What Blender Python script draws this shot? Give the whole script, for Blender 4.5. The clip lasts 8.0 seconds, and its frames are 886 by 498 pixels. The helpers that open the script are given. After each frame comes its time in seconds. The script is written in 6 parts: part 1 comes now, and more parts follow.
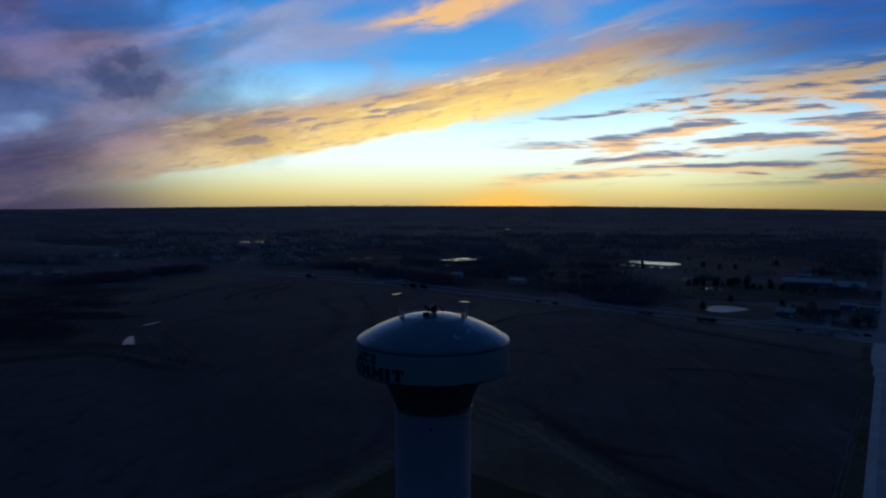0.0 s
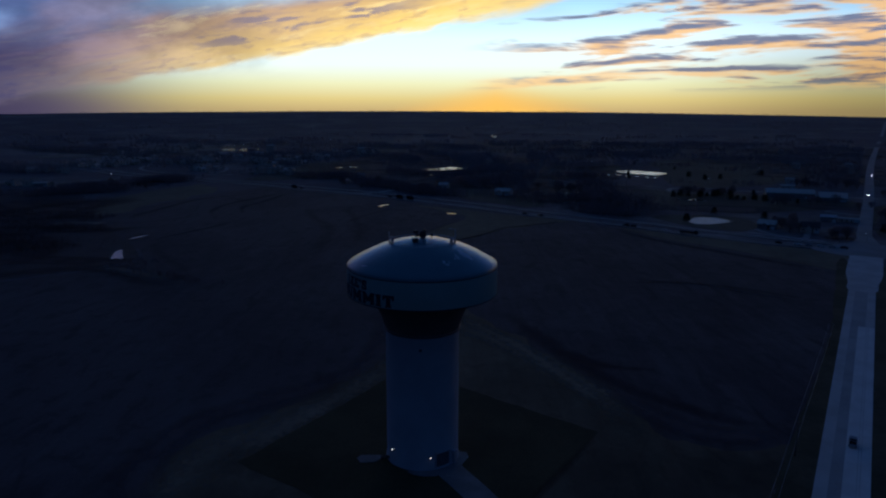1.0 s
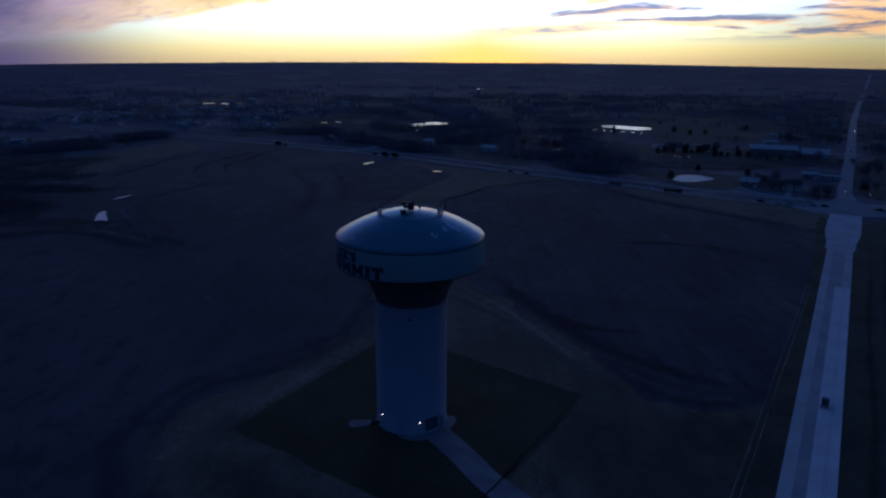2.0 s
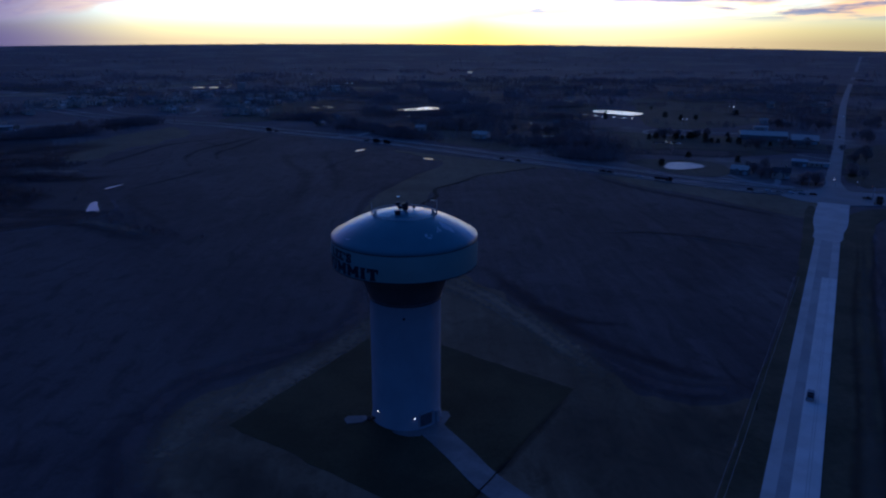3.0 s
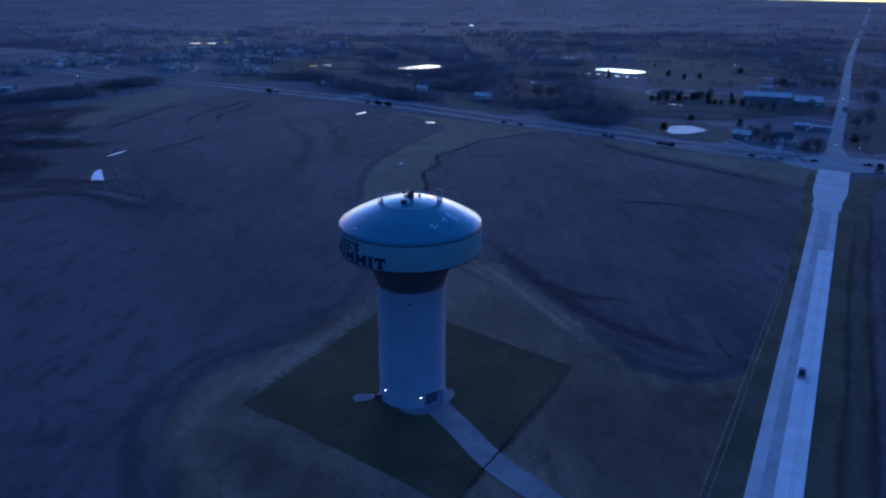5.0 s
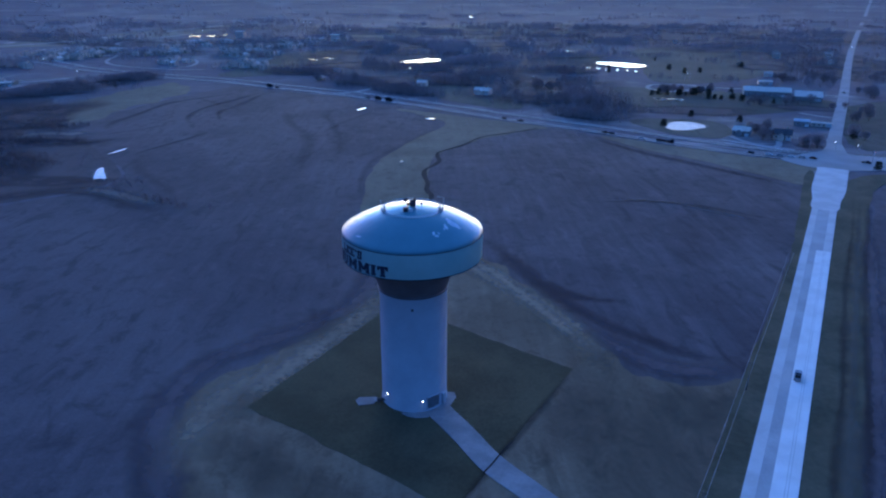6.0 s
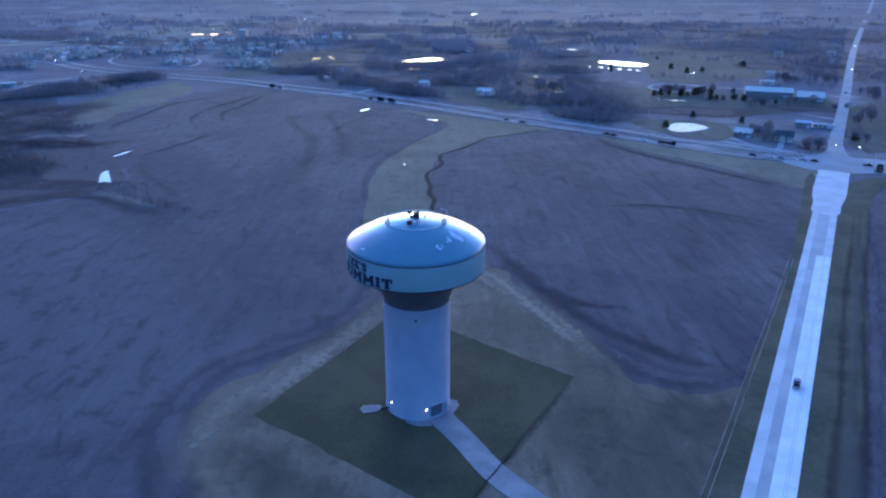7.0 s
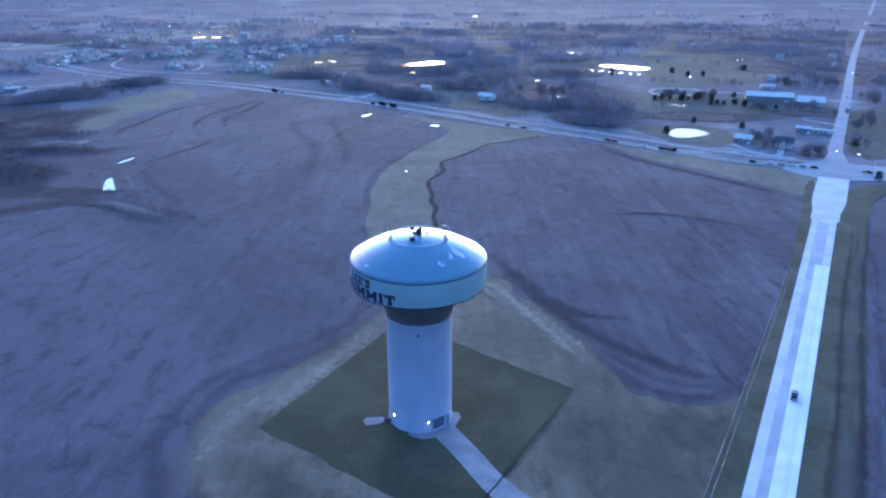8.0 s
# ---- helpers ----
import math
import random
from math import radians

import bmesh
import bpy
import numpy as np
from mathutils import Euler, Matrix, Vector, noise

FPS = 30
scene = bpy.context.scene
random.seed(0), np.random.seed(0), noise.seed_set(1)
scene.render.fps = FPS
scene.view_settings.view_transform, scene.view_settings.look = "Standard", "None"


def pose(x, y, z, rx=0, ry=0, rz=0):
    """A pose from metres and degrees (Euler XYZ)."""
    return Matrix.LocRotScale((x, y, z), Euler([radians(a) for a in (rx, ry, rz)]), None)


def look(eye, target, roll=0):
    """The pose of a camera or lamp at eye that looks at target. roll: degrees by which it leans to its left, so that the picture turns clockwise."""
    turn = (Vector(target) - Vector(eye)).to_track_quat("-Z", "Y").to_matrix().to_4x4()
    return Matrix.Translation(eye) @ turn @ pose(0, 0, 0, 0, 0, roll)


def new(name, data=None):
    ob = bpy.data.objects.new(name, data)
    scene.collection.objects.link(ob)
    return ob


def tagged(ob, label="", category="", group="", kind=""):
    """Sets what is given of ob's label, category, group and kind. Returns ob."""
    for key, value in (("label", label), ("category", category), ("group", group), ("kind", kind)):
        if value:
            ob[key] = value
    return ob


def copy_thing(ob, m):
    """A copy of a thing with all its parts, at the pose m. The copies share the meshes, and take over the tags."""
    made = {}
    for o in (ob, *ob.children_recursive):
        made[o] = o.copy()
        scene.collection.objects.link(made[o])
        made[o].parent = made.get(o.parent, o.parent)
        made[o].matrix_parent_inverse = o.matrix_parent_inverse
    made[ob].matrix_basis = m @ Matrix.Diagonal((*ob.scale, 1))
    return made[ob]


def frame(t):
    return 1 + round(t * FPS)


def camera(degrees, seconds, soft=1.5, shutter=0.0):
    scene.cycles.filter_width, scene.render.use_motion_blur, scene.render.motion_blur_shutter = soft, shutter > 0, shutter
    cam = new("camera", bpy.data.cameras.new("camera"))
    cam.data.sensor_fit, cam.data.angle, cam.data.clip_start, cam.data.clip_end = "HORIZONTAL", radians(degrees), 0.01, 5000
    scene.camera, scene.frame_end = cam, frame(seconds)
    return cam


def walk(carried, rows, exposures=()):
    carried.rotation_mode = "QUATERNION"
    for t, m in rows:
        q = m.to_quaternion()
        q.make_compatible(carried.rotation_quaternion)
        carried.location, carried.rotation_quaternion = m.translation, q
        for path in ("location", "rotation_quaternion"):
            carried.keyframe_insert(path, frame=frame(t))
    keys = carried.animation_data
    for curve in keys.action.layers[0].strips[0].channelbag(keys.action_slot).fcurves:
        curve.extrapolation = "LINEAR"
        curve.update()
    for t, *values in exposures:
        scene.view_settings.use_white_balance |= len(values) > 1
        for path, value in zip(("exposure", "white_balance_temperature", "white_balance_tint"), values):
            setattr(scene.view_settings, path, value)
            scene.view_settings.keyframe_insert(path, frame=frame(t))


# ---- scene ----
cam = camera(65.3, 8.0, soft=2.2)
UNIT = 1.35     # metres to one step of the plan in which the place is laid out below
PATH = [
    (0, (7.980, -162.734, 81.876), (7.9104, -160.7391, 81.7492), 0.11),
    (0.2, (7.845, -162.950, 82.837), (7.7864, -160.9550, 82.7092), 0.14),
    (0.5, (7.641, -163.266, 84.272), (7.5860, -161.2753, 84.0965), 0.18),
    (0.7, (7.505, -163.474, 85.226), (7.4584, -161.4946, 84.9456), 0.20),
    (1, (7.298, -163.781, 86.647), (7.2705, -161.8197, 86.2523), 0.23),
    (1.2, (7.160, -163.980, 87.591), (7.1460, -162.0345, 87.1296), 0.24),
    (1.5, (6.955, -164.276, 89.001), (6.9591, -162.3461, 88.4777), 0.26),
    (1.7, (6.819, -164.471, 89.938), (6.8299, -162.5412, 89.4117), 0.27),
    (2.8, (6.082, -165.507, 95.056), (6.1156, -163.5855, 94.5023), 0.31),
    (3, (5.952, -165.691, 95.982), (5.9934, -163.7760, 95.4068), 0.31),
    (3.5, (5.636, -166.147, 98.292), (5.6806, -164.2466, 97.6719), 0.31),
    (4, (5.335, -166.602, 100.598), (5.3795, -164.7085, 99.9553), 0.30),
    (4.5, (5.053, -167.056, 102.904), (5.0983, -165.1726, 102.2331), 0.29),
    (4.7, (4.945, -167.238, 103.827), (4.9871, -165.3598, 103.1425), 0.28),
    (5.8, (4.420, -168.260, 108.925), (4.4575, -166.3944, 108.2036), 0.23),
    (6, (4.339, -168.450, 109.856), (4.3784, -166.5861, 109.1313), 0.22),
    (6.5, (4.157, -168.934, 112.194), (4.1926, -167.0734, 111.4617), 0.19),
    (7, (4.007, -169.433, 114.550), (4.0404, -167.5733, 113.8150), 0.16),
    (7.5, (3.893, -169.950, 116.925), (3.9243, -168.0894, 116.1910), 0.13),
    (8, (3.819, -170.487, 119.321), (3.8483, -168.6272, 118.5871), 0.10),
]
EXPOSURES = [(0, -4.37, 6450, 17), (1, -4.37, 6300, 22), (1.5, -4.10, 6000, 27), (3, -3.33, 5450, 33), (3.5, -3.06, 5350, 33), (4.5, -2.22, 5350, 28), (6, -0.76, 6250, 19), (7, -0.03, 6950, 18), (8, 0.53, 7700, 18)]
walk(cam, [(t, look(eye, target, roll)) for t, eye, target, roll in PATH], EXPOSURES)

# ---- world, sun, light ----
def smooth_nodes(nt):
    """Terse makers of math, range, noise and colour nodes in one tree."""
    ns, ln = nt.nodes, nt.links

    def plug(sock, v):
        if isinstance(v, bpy.types.NodeSocket):
            ln.new(v, sock)
        elif isinstance(v, tuple):
            sock.default_value = (*v, 1.0) if len(v) == 3 and sock.type == "RGBA" else v
        else:
            sock.default_value = v

    def m(op, a, b=0.0, c=0.0):
        n = ns.new("ShaderNodeMath")
        n.operation = op
        for s, v in zip(n.inputs, (a, b, c)):
            plug(s, v)
        return n.outputs[0]

    def ss(x, lo, hi):
        n = ns.new("ShaderNodeMapRange")
        n.interpolation_type = "SMOOTHSTEP"
        plug(n.inputs[0], x)
        n.inputs[1].default_value, n.inputs[2].default_value = lo, hi
        return n.outputs[0]

    def vec(x, y, z=0.0):
        n = ns.new("ShaderNodeCombineXYZ")
        for s, v in zip(n.inputs, (x, y, z)):
            plug(s, v)
        return n.outputs[0]

    def noise_at(v, scale=1.0, detail=6.0, rough=0.55, warp=0.0):
        n = ns.new("ShaderNodeTexNoise")
        plug(n.inputs["Vector"], v)
        n.inputs["Scale"].default_value, n.inputs["Detail"].default_value = scale, detail
        n.inputs["Roughness"].default_value, n.inputs["Distortion"].default_value = rough, warp
        return n.outputs[0]

    def mix(f, a, b, mode="MIX"):
        n = ns.new("ShaderNodeMix")
        n.data_type, n.blend_type = "RGBA", mode
        plug(n.inputs[0], f), plug(n.inputs[6], a), plug(n.inputs[7], b)
        return n.outputs[2]

    def ramp(f, stops):
        n = ns.new("ShaderNodeValToRGB")
        plug(n.inputs[0], f)
        e = n.color_ramp.elements
        while len(e) < len(stops):
            e.new(0.5)
        for el, (p, c) in zip(e, stops):
            el.position, el.color = p, (*c, 1)
        return n.outputs[0]

    return m, ss, vec, noise_at, mix, ramp


SKY_GAIN = 19.0     # radiance of the western sky, where the sun has just set
EAST_GAIN = 1.0     # radiance of the dusk sky overhead and to the east


def build_sky():
    w = bpy.data.worlds.new("dusk_sky")
    scene.world = w
    w.use_nodes = True
    nt = w.node_tree
    nt.nodes.clear()
    m, ss, vec, noise_at, mix, ramp = smooth_nodes(nt)
    tc = nt.nodes.new("ShaderNodeTexCoord")
    sep = nt.nodes.new("ShaderNodeSeparateXYZ")
    nt.links.new(tc.outputs["Generated"], sep.inputs[0])
    dx, dy, dz = sep.outputs
    az = m("ARCTAN2", dx, dy)
    el = m("ARCSINE", dz)
    # clear sky by height, warm at the horizon and blue above
    clear = ramp(m("DIVIDE", el, 0.30), [
        (0.0, (0.64, 0.48, 0.20)), (0.05, (0.84, 0.69, 0.26)), (0.12, (0.95, 0.98, 0.56)), (0.23, (0.97, 1.20, 1.16)), (0.32, (0.90, 1.20, 1.25)),
        (0.47, (0.50, 0.95, 1.18)), (0.68, (0.09, 0.44, 0.95)), (1.0, (0.04, 0.26, 0.74))])
    side = m("ABSOLUTE", m("SUBTRACT", az, 0.06))
    clear = mix(m("MULTIPLY", ss(side, 0.20, 0.72), 0.75), clear, (0.30, 0.42, 0.60), "MULTIPLY")
    glow = m("MULTIPLY", ss(m("ADD", m("MULTIPLY", side, 0.30), el), 0.055, 0.0), 0.95)
    clear = mix(glow, clear, (1.12, 0.62, 0.11))
    clear = mix(m("MULTIPLY", m("MULTIPLY", ss(az, -0.34, -0.56), ss(el, 0.07, 0.0)), 0.85), clear, (0.15, 0.12, 0.18))
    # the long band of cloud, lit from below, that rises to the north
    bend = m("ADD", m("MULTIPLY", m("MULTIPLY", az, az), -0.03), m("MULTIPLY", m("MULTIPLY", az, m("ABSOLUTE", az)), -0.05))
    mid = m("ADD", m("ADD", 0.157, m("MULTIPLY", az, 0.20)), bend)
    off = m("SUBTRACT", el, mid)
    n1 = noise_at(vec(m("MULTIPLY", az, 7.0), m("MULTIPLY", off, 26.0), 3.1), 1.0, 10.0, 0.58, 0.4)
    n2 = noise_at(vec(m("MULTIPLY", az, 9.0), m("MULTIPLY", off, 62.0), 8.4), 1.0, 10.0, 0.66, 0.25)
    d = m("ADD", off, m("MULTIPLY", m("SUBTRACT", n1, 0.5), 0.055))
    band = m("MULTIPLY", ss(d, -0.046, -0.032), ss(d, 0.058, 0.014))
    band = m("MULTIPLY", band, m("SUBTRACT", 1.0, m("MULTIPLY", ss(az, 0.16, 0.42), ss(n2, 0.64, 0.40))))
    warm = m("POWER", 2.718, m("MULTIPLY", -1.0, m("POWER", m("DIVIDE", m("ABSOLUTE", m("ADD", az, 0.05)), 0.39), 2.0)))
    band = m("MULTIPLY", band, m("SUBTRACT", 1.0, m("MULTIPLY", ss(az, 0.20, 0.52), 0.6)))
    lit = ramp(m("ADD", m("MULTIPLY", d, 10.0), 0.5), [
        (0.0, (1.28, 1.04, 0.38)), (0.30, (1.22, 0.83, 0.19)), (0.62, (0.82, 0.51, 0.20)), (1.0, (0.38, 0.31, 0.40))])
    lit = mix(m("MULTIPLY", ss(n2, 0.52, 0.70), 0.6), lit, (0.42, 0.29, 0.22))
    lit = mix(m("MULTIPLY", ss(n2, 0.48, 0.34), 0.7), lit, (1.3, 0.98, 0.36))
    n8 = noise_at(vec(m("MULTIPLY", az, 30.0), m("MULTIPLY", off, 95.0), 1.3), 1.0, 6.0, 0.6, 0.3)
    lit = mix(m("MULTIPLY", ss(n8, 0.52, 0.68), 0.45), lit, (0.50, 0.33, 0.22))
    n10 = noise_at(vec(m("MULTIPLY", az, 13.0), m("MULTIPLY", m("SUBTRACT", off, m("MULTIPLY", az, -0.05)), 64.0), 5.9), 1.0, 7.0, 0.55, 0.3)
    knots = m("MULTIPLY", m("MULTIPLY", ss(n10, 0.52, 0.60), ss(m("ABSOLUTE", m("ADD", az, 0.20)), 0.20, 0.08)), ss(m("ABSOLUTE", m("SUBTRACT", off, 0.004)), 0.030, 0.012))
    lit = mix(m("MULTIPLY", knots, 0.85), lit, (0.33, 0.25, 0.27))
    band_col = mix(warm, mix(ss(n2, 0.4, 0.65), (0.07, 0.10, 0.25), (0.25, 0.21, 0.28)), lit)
    # thin veils of high cloud
    n5 = noise_at(vec(m("MULTIPLY", az, 4.0), m("MULTIPLY", off, 13.0), 5.0), 1.0, 7.0, 0.5, 0.8)
    col = mix(m("MULTIPLY", ss(n5, 0.44, 0.70), m("MULTIPLY", ss(el, 0.10, 0.2), 0.75)), clear, (0.36, 0.38, 0.55))
    n6 = noise_at(vec(m("MULTIPLY", az, 11.0), m("MULTIPLY", off, 34.0), 9.0), 1.0, 9.0, 0.58, 0.5)
    top = m("MULTIPLY", ss(m("ADD", m("ABSOLUTE", m("ADD", az, 0.02)), m("MULTIPLY", m("ABSOLUTE", m("SUBTRACT", off, 0.118)), 4.5)), 0.17, 0.06), ss(n6, 0.36, 0.56))
    col = mix(top, col, (0.95, 0.58, 0.27))
    # dull heap of cloud to the south
    n3 = noise_at(vec(m("MULTIPLY", az, 5.0), m("MULTIPLY", off, 10.0), 1.7), 1.0, 7.0, 0.46, 0.2)
    heap = m("MULTIPLY", ss(m("ADD", m("ADD", az, m("MULTIPLY", n3, -0.30)), m("MULTIPLY", ss(el, 0.16, 0.27), 0.14)), -0.34, -0.62), ss(el, 0.012, 0.04))
    heap = m("MULTIPLY", m("MULTIPLY", heap, ss(n3, 0.18, 0.42)), ss(off, -0.03, 0.01))
    n9 = noise_at(vec(m("MULTIPLY", az, 6.0), m("MULTIPLY", off, 17.0), 7.7), 1.0, 7.0, 0.5, 0.3)
    col = mix(m("MULTIPLY", heap, 0.82), col, mix(ss(n9, 0.38, 0.64), (0.085, 0.11, 0.25), (0.27, 0.20, 0.27)))
    n7 = m("MULTIPLY", m("SUBTRACT", noise_at(vec(m("MULTIPLY", az, 30.0), m("MULTIPLY", el, 42.0), 3.7), 1.0, 5.0, 0.55, 0.2), 0.5), 0.07)
    dark = 0.0
    for a0, e0, rad in ((-0.482, 0.170, 0.025), (-0.458, 0.184, 0.022), (-0.430, 0.156, 0.021), (-0.470, 0.146, 0.015)):
        far = m("SQRT", m("ADD", m("POWER", m("MULTIPLY", m("SUBTRACT", az, a0), 0.8), 2.0), m("POWER", m("SUBTRACT", el, e0), 2.0)))
        dark = m("MAXIMUM", dark, ss(m("ADD", far, n7), rad * 1.2, rad * 0.1))
    col = mix(m("MULTIPLY", dark, 0.75), col, (0.075, 0.11, 0.24))
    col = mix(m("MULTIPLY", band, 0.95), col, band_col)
    # flat streaks low in the north, dark above and lit beneath
    ev = m("SUBTRACT", el, m("MULTIPLY", az, 0.02))
    n4 = noise_at(vec(m("MULTIPLY", az, 6.0), m("MULTIPLY", ev, 52.0), 2.2), 1.0, 10.0, 0.58, 0.35)
    n4b = noise_at(vec(m("MULTIPLY", az, 6.0), m("MULTIPLY", m("ADD", ev, 0.006), 52.0), 2.2), 1.0, 10.0, 0.58, 0.35)
    streak = m("MULTIPLY", ss(m("ADD", n4, m("MULTIPLY", ss(az, 0.02, 0.50), 0.17)), 0.57, 0.67), m("MULTIPLY", ss(el, 0.022, 0.04), ss(m("SUBTRACT", el, m("MULTIPLY", az, 0.12)), 0.135, 0.10)))
    streak = m("MULTIPLY", streak, ss(az, 0.0, 0.16))
    low = m("MULTIPLY", ss(m("ABSOLUTE", m("SUBTRACT", m("ADD", ev, m("MULTIPLY", m("SUBTRACT", n1, 0.5), 0.02)), m("ADD", 0.036, m("MULTIPLY", az, 0.022)))), 0.010, 0.004), m("MULTIPLY", ss(az, 0.0, 0.12), ss(n4, 0.36, 0.5)))
    streak = m("MAXIMUM", streak, m("MULTIPLY", low, 0.8))
    under = ss(m("SUBTRACT", n4b, n4), -0.09, 0.04)
    col = mix(m("MULTIPLY", streak, 0.92), col, mix(under, (0.17, 0.19, 0.30), (1.10, 0.66, 0.26)))
    puff = m("ADD", 0.78, m("MULTIPLY", ss(noise_at(vec(m("MULTIPLY", az, 8.0), m("MULTIPLY", off, 14.0), 6.1), 1.0, 9.0, 0.55, 0.2), 0.38, 0.64), 0.42))
    heavy = nt.nodes.new("ShaderNodeCombineColor")
    for s in heavy.inputs:
        nt.links.new(puff, s)
    col = mix(m("MULTIPLY", ss(az, -0.16, -0.34), ss(el, 0.03, 0.07)), col, mix(1.0, col, heavy.outputs[0], "MULTIPLY"))
    # light falls off away from where the sun went down
    col = mix(ss(az, -0.26, -0.60), col, mix(1.0, col, (0.70, 0.72, 0.92), "MULTIPLY"))
    col = mix(m("MULTIPLY", ss(az, 0.16, 0.50), ss(el, 0.10, 0.20)), col, mix(1.0, col, (0.30, 0.41, 0.62), "MULTIPLY"))
    col = mix(m("MULTIPLY", ss(az, 0.22, 0.55), ss(el, 0.11, 0.04)), col, mix(1.0, col, (0.66, 0.64, 0.58), "MULTIPLY"))
    col = mix(m("MULTIPLY", ss(az, -0.40, -0.60), ss(el, 0.10, 0.05)), col, mix(1.0, col, (0.55, 0.55, 0.70), "MULTIPLY"))
    # dusk overhead and behind: sky model for a sun on the horizon
    nish = nt.nodes.new("ShaderNodeTexSky")
    nish.sky_type, nish.sun_disc = "NISHITA", False
    nish.sun_elevation, nish.sun_rotation = radians(0.5), radians(3.5)
    nish.air_density, nish.dust_density, nish.ozone_density = 1.0, 0.6, 3.0
    east = mix(1.0, nish.outputs[0], (EAST_GAIN * 0.03,) * 3, "MULTIPLY")
    east = mix(1.0, east, (0.09 * EAST_GAIN, 0.40 * EAST_GAIN, 1.30 * EAST_GAIN), "ADD")
    height = m("ADD", 0.60, m("MULTIPLY", ss(dz, -0.05, 0.75), 0.70))
    shade = nt.nodes.new("ShaderNodeCombineColor")
    for s in shade.inputs:
        nt.links.new(height, s)
    east = mix(1.0, east, shade.outputs[0], "MULTIPLY")
    west = mix(1.0, col, (SKY_GAIN, SKY_GAIN * 1.03, SKY_GAIN), "MULTIPLY")
    fade = m("MULTIPLY", ss(dy, 0.30, 0.80), ss(dz, 0.62, 0.26))
    out = nt.nodes.new("ShaderNodeBackground")
    nt.links.new(mix(fade, east, west), out.inputs[0])
    out.inputs[1].default_value = 1.0
    fin = nt.nodes.new("ShaderNodeOutputWorld")
    nt.links.new(out.outputs[0], fin.inputs[0])


build_sky()

# the last warm light from just above the western horizon, wide and weak
sun = new("sun", bpy.data.lights.new("sun", "SUN"))
sun.data.energy, sun.data.angle, sun.data.color = 0.22, radians(12), (1.0, 0.62, 0.32)
sun.matrix_world = look((60, 1000, 40), (0, 0, 0))


# ---- materials ----
def material(name, c1, c2, scale=0.3, rough=0.8, fine=6.0, bump=0.2, metallic=0.0, spread=(0.35, 0.65), vary=0.0, bump_dist=0.05, row=None, spec=0.5, fine_amt=0.35):
    """A worn surface: two colours mixed by a broad noise, darkened by a fine one, with relief. row: spacing and turn of drilled rows."""
    mt = bpy.data.materials.new(name)
    mt.use_nodes = True
    nt = mt.node_tree
    m, ss, vec, noise_at, mix, ramp = smooth_nodes(nt)
    b = nt.nodes["Principled BSDF"]
    tc = nt.nodes.new("ShaderNodeTexCoord").outputs["Object"]
    big = noise_at(tc, scale, 6.0, 0.6, 0.3)
    small = noise_at(tc, fine, 4.0, 0.6)
    col = mix(ss(big, *spread), c1, c2)
    tone = m("ADD", 1.0 - fine_amt, m("MULTIPLY", small, 2 * fine_amt))
    if row:
        gap, turn, amt = row
        mp = nt.nodes.new("ShaderNodeMapping")
        mp.inputs["Rotation"].default_value = (0, 0, radians(turn))
        nt.links.new(tc, mp.inputs["Vector"])
        wv = nt.nodes.new("ShaderNodeTexWave")
        wv.inputs["Scale"].default_value, wv.inputs["Distortion"].default_value = 0.314 / gap, 3.0
        wv.inputs["Detail"].default_value, wv.inputs["Detail Scale"].default_value = 3.0, 0.35
        nt.links.new(mp.outputs[0], wv.inputs["Vector"])
        tone = m("MULTIPLY", tone, m("ADD", 1.0 - amt / 2, m("MULTIPLY", wv.outputs[1], amt)))
    if vary:
        rnd = nt.nodes.new("ShaderNodeObjectInfo").outputs["Random"]
        tone = m("MULTIPLY", tone, m("ADD", 1.0 - vary, m("MULTIPLY", rnd, 2 * vary)))
    grey = nt.nodes.new("ShaderNodeCombineColor")
    for s in grey.inputs:
        nt.links.new(tone, s)
    nt.links.new(mix(1.0, col, grey.outputs[0], "MULTIPLY"), b.inputs["Base Color"])
    b.inputs["Roughness"].default_value, b.inputs["Metallic"].default_value = rough, metallic
    b.inputs["Specular IOR Level"].default_value = spec
    if bump:
        bp = nt.nodes.new("ShaderNodeBump")
        bp.inputs["Strength"].default_value, bp.inputs["Distance"].default_value = bump, bump_dist
        nt.links.new(small, bp.inputs["Height"])
        nt.links.new(bp.outputs[0], b.inputs["Normal"])
    return mt


def glowing(name, colour, strength):
    mt = bpy.data.materials.new(name)
    mt.use_nodes = True
    b = mt.node_tree.nodes["Principled BSDF"]
    b.inputs["Base Color"].default_value = (*colour, 1)
    b.inputs["Emission Color"].default_value = (*colour, 1)
    b.inputs["Emission Strength"].default_value = strength
    return mt


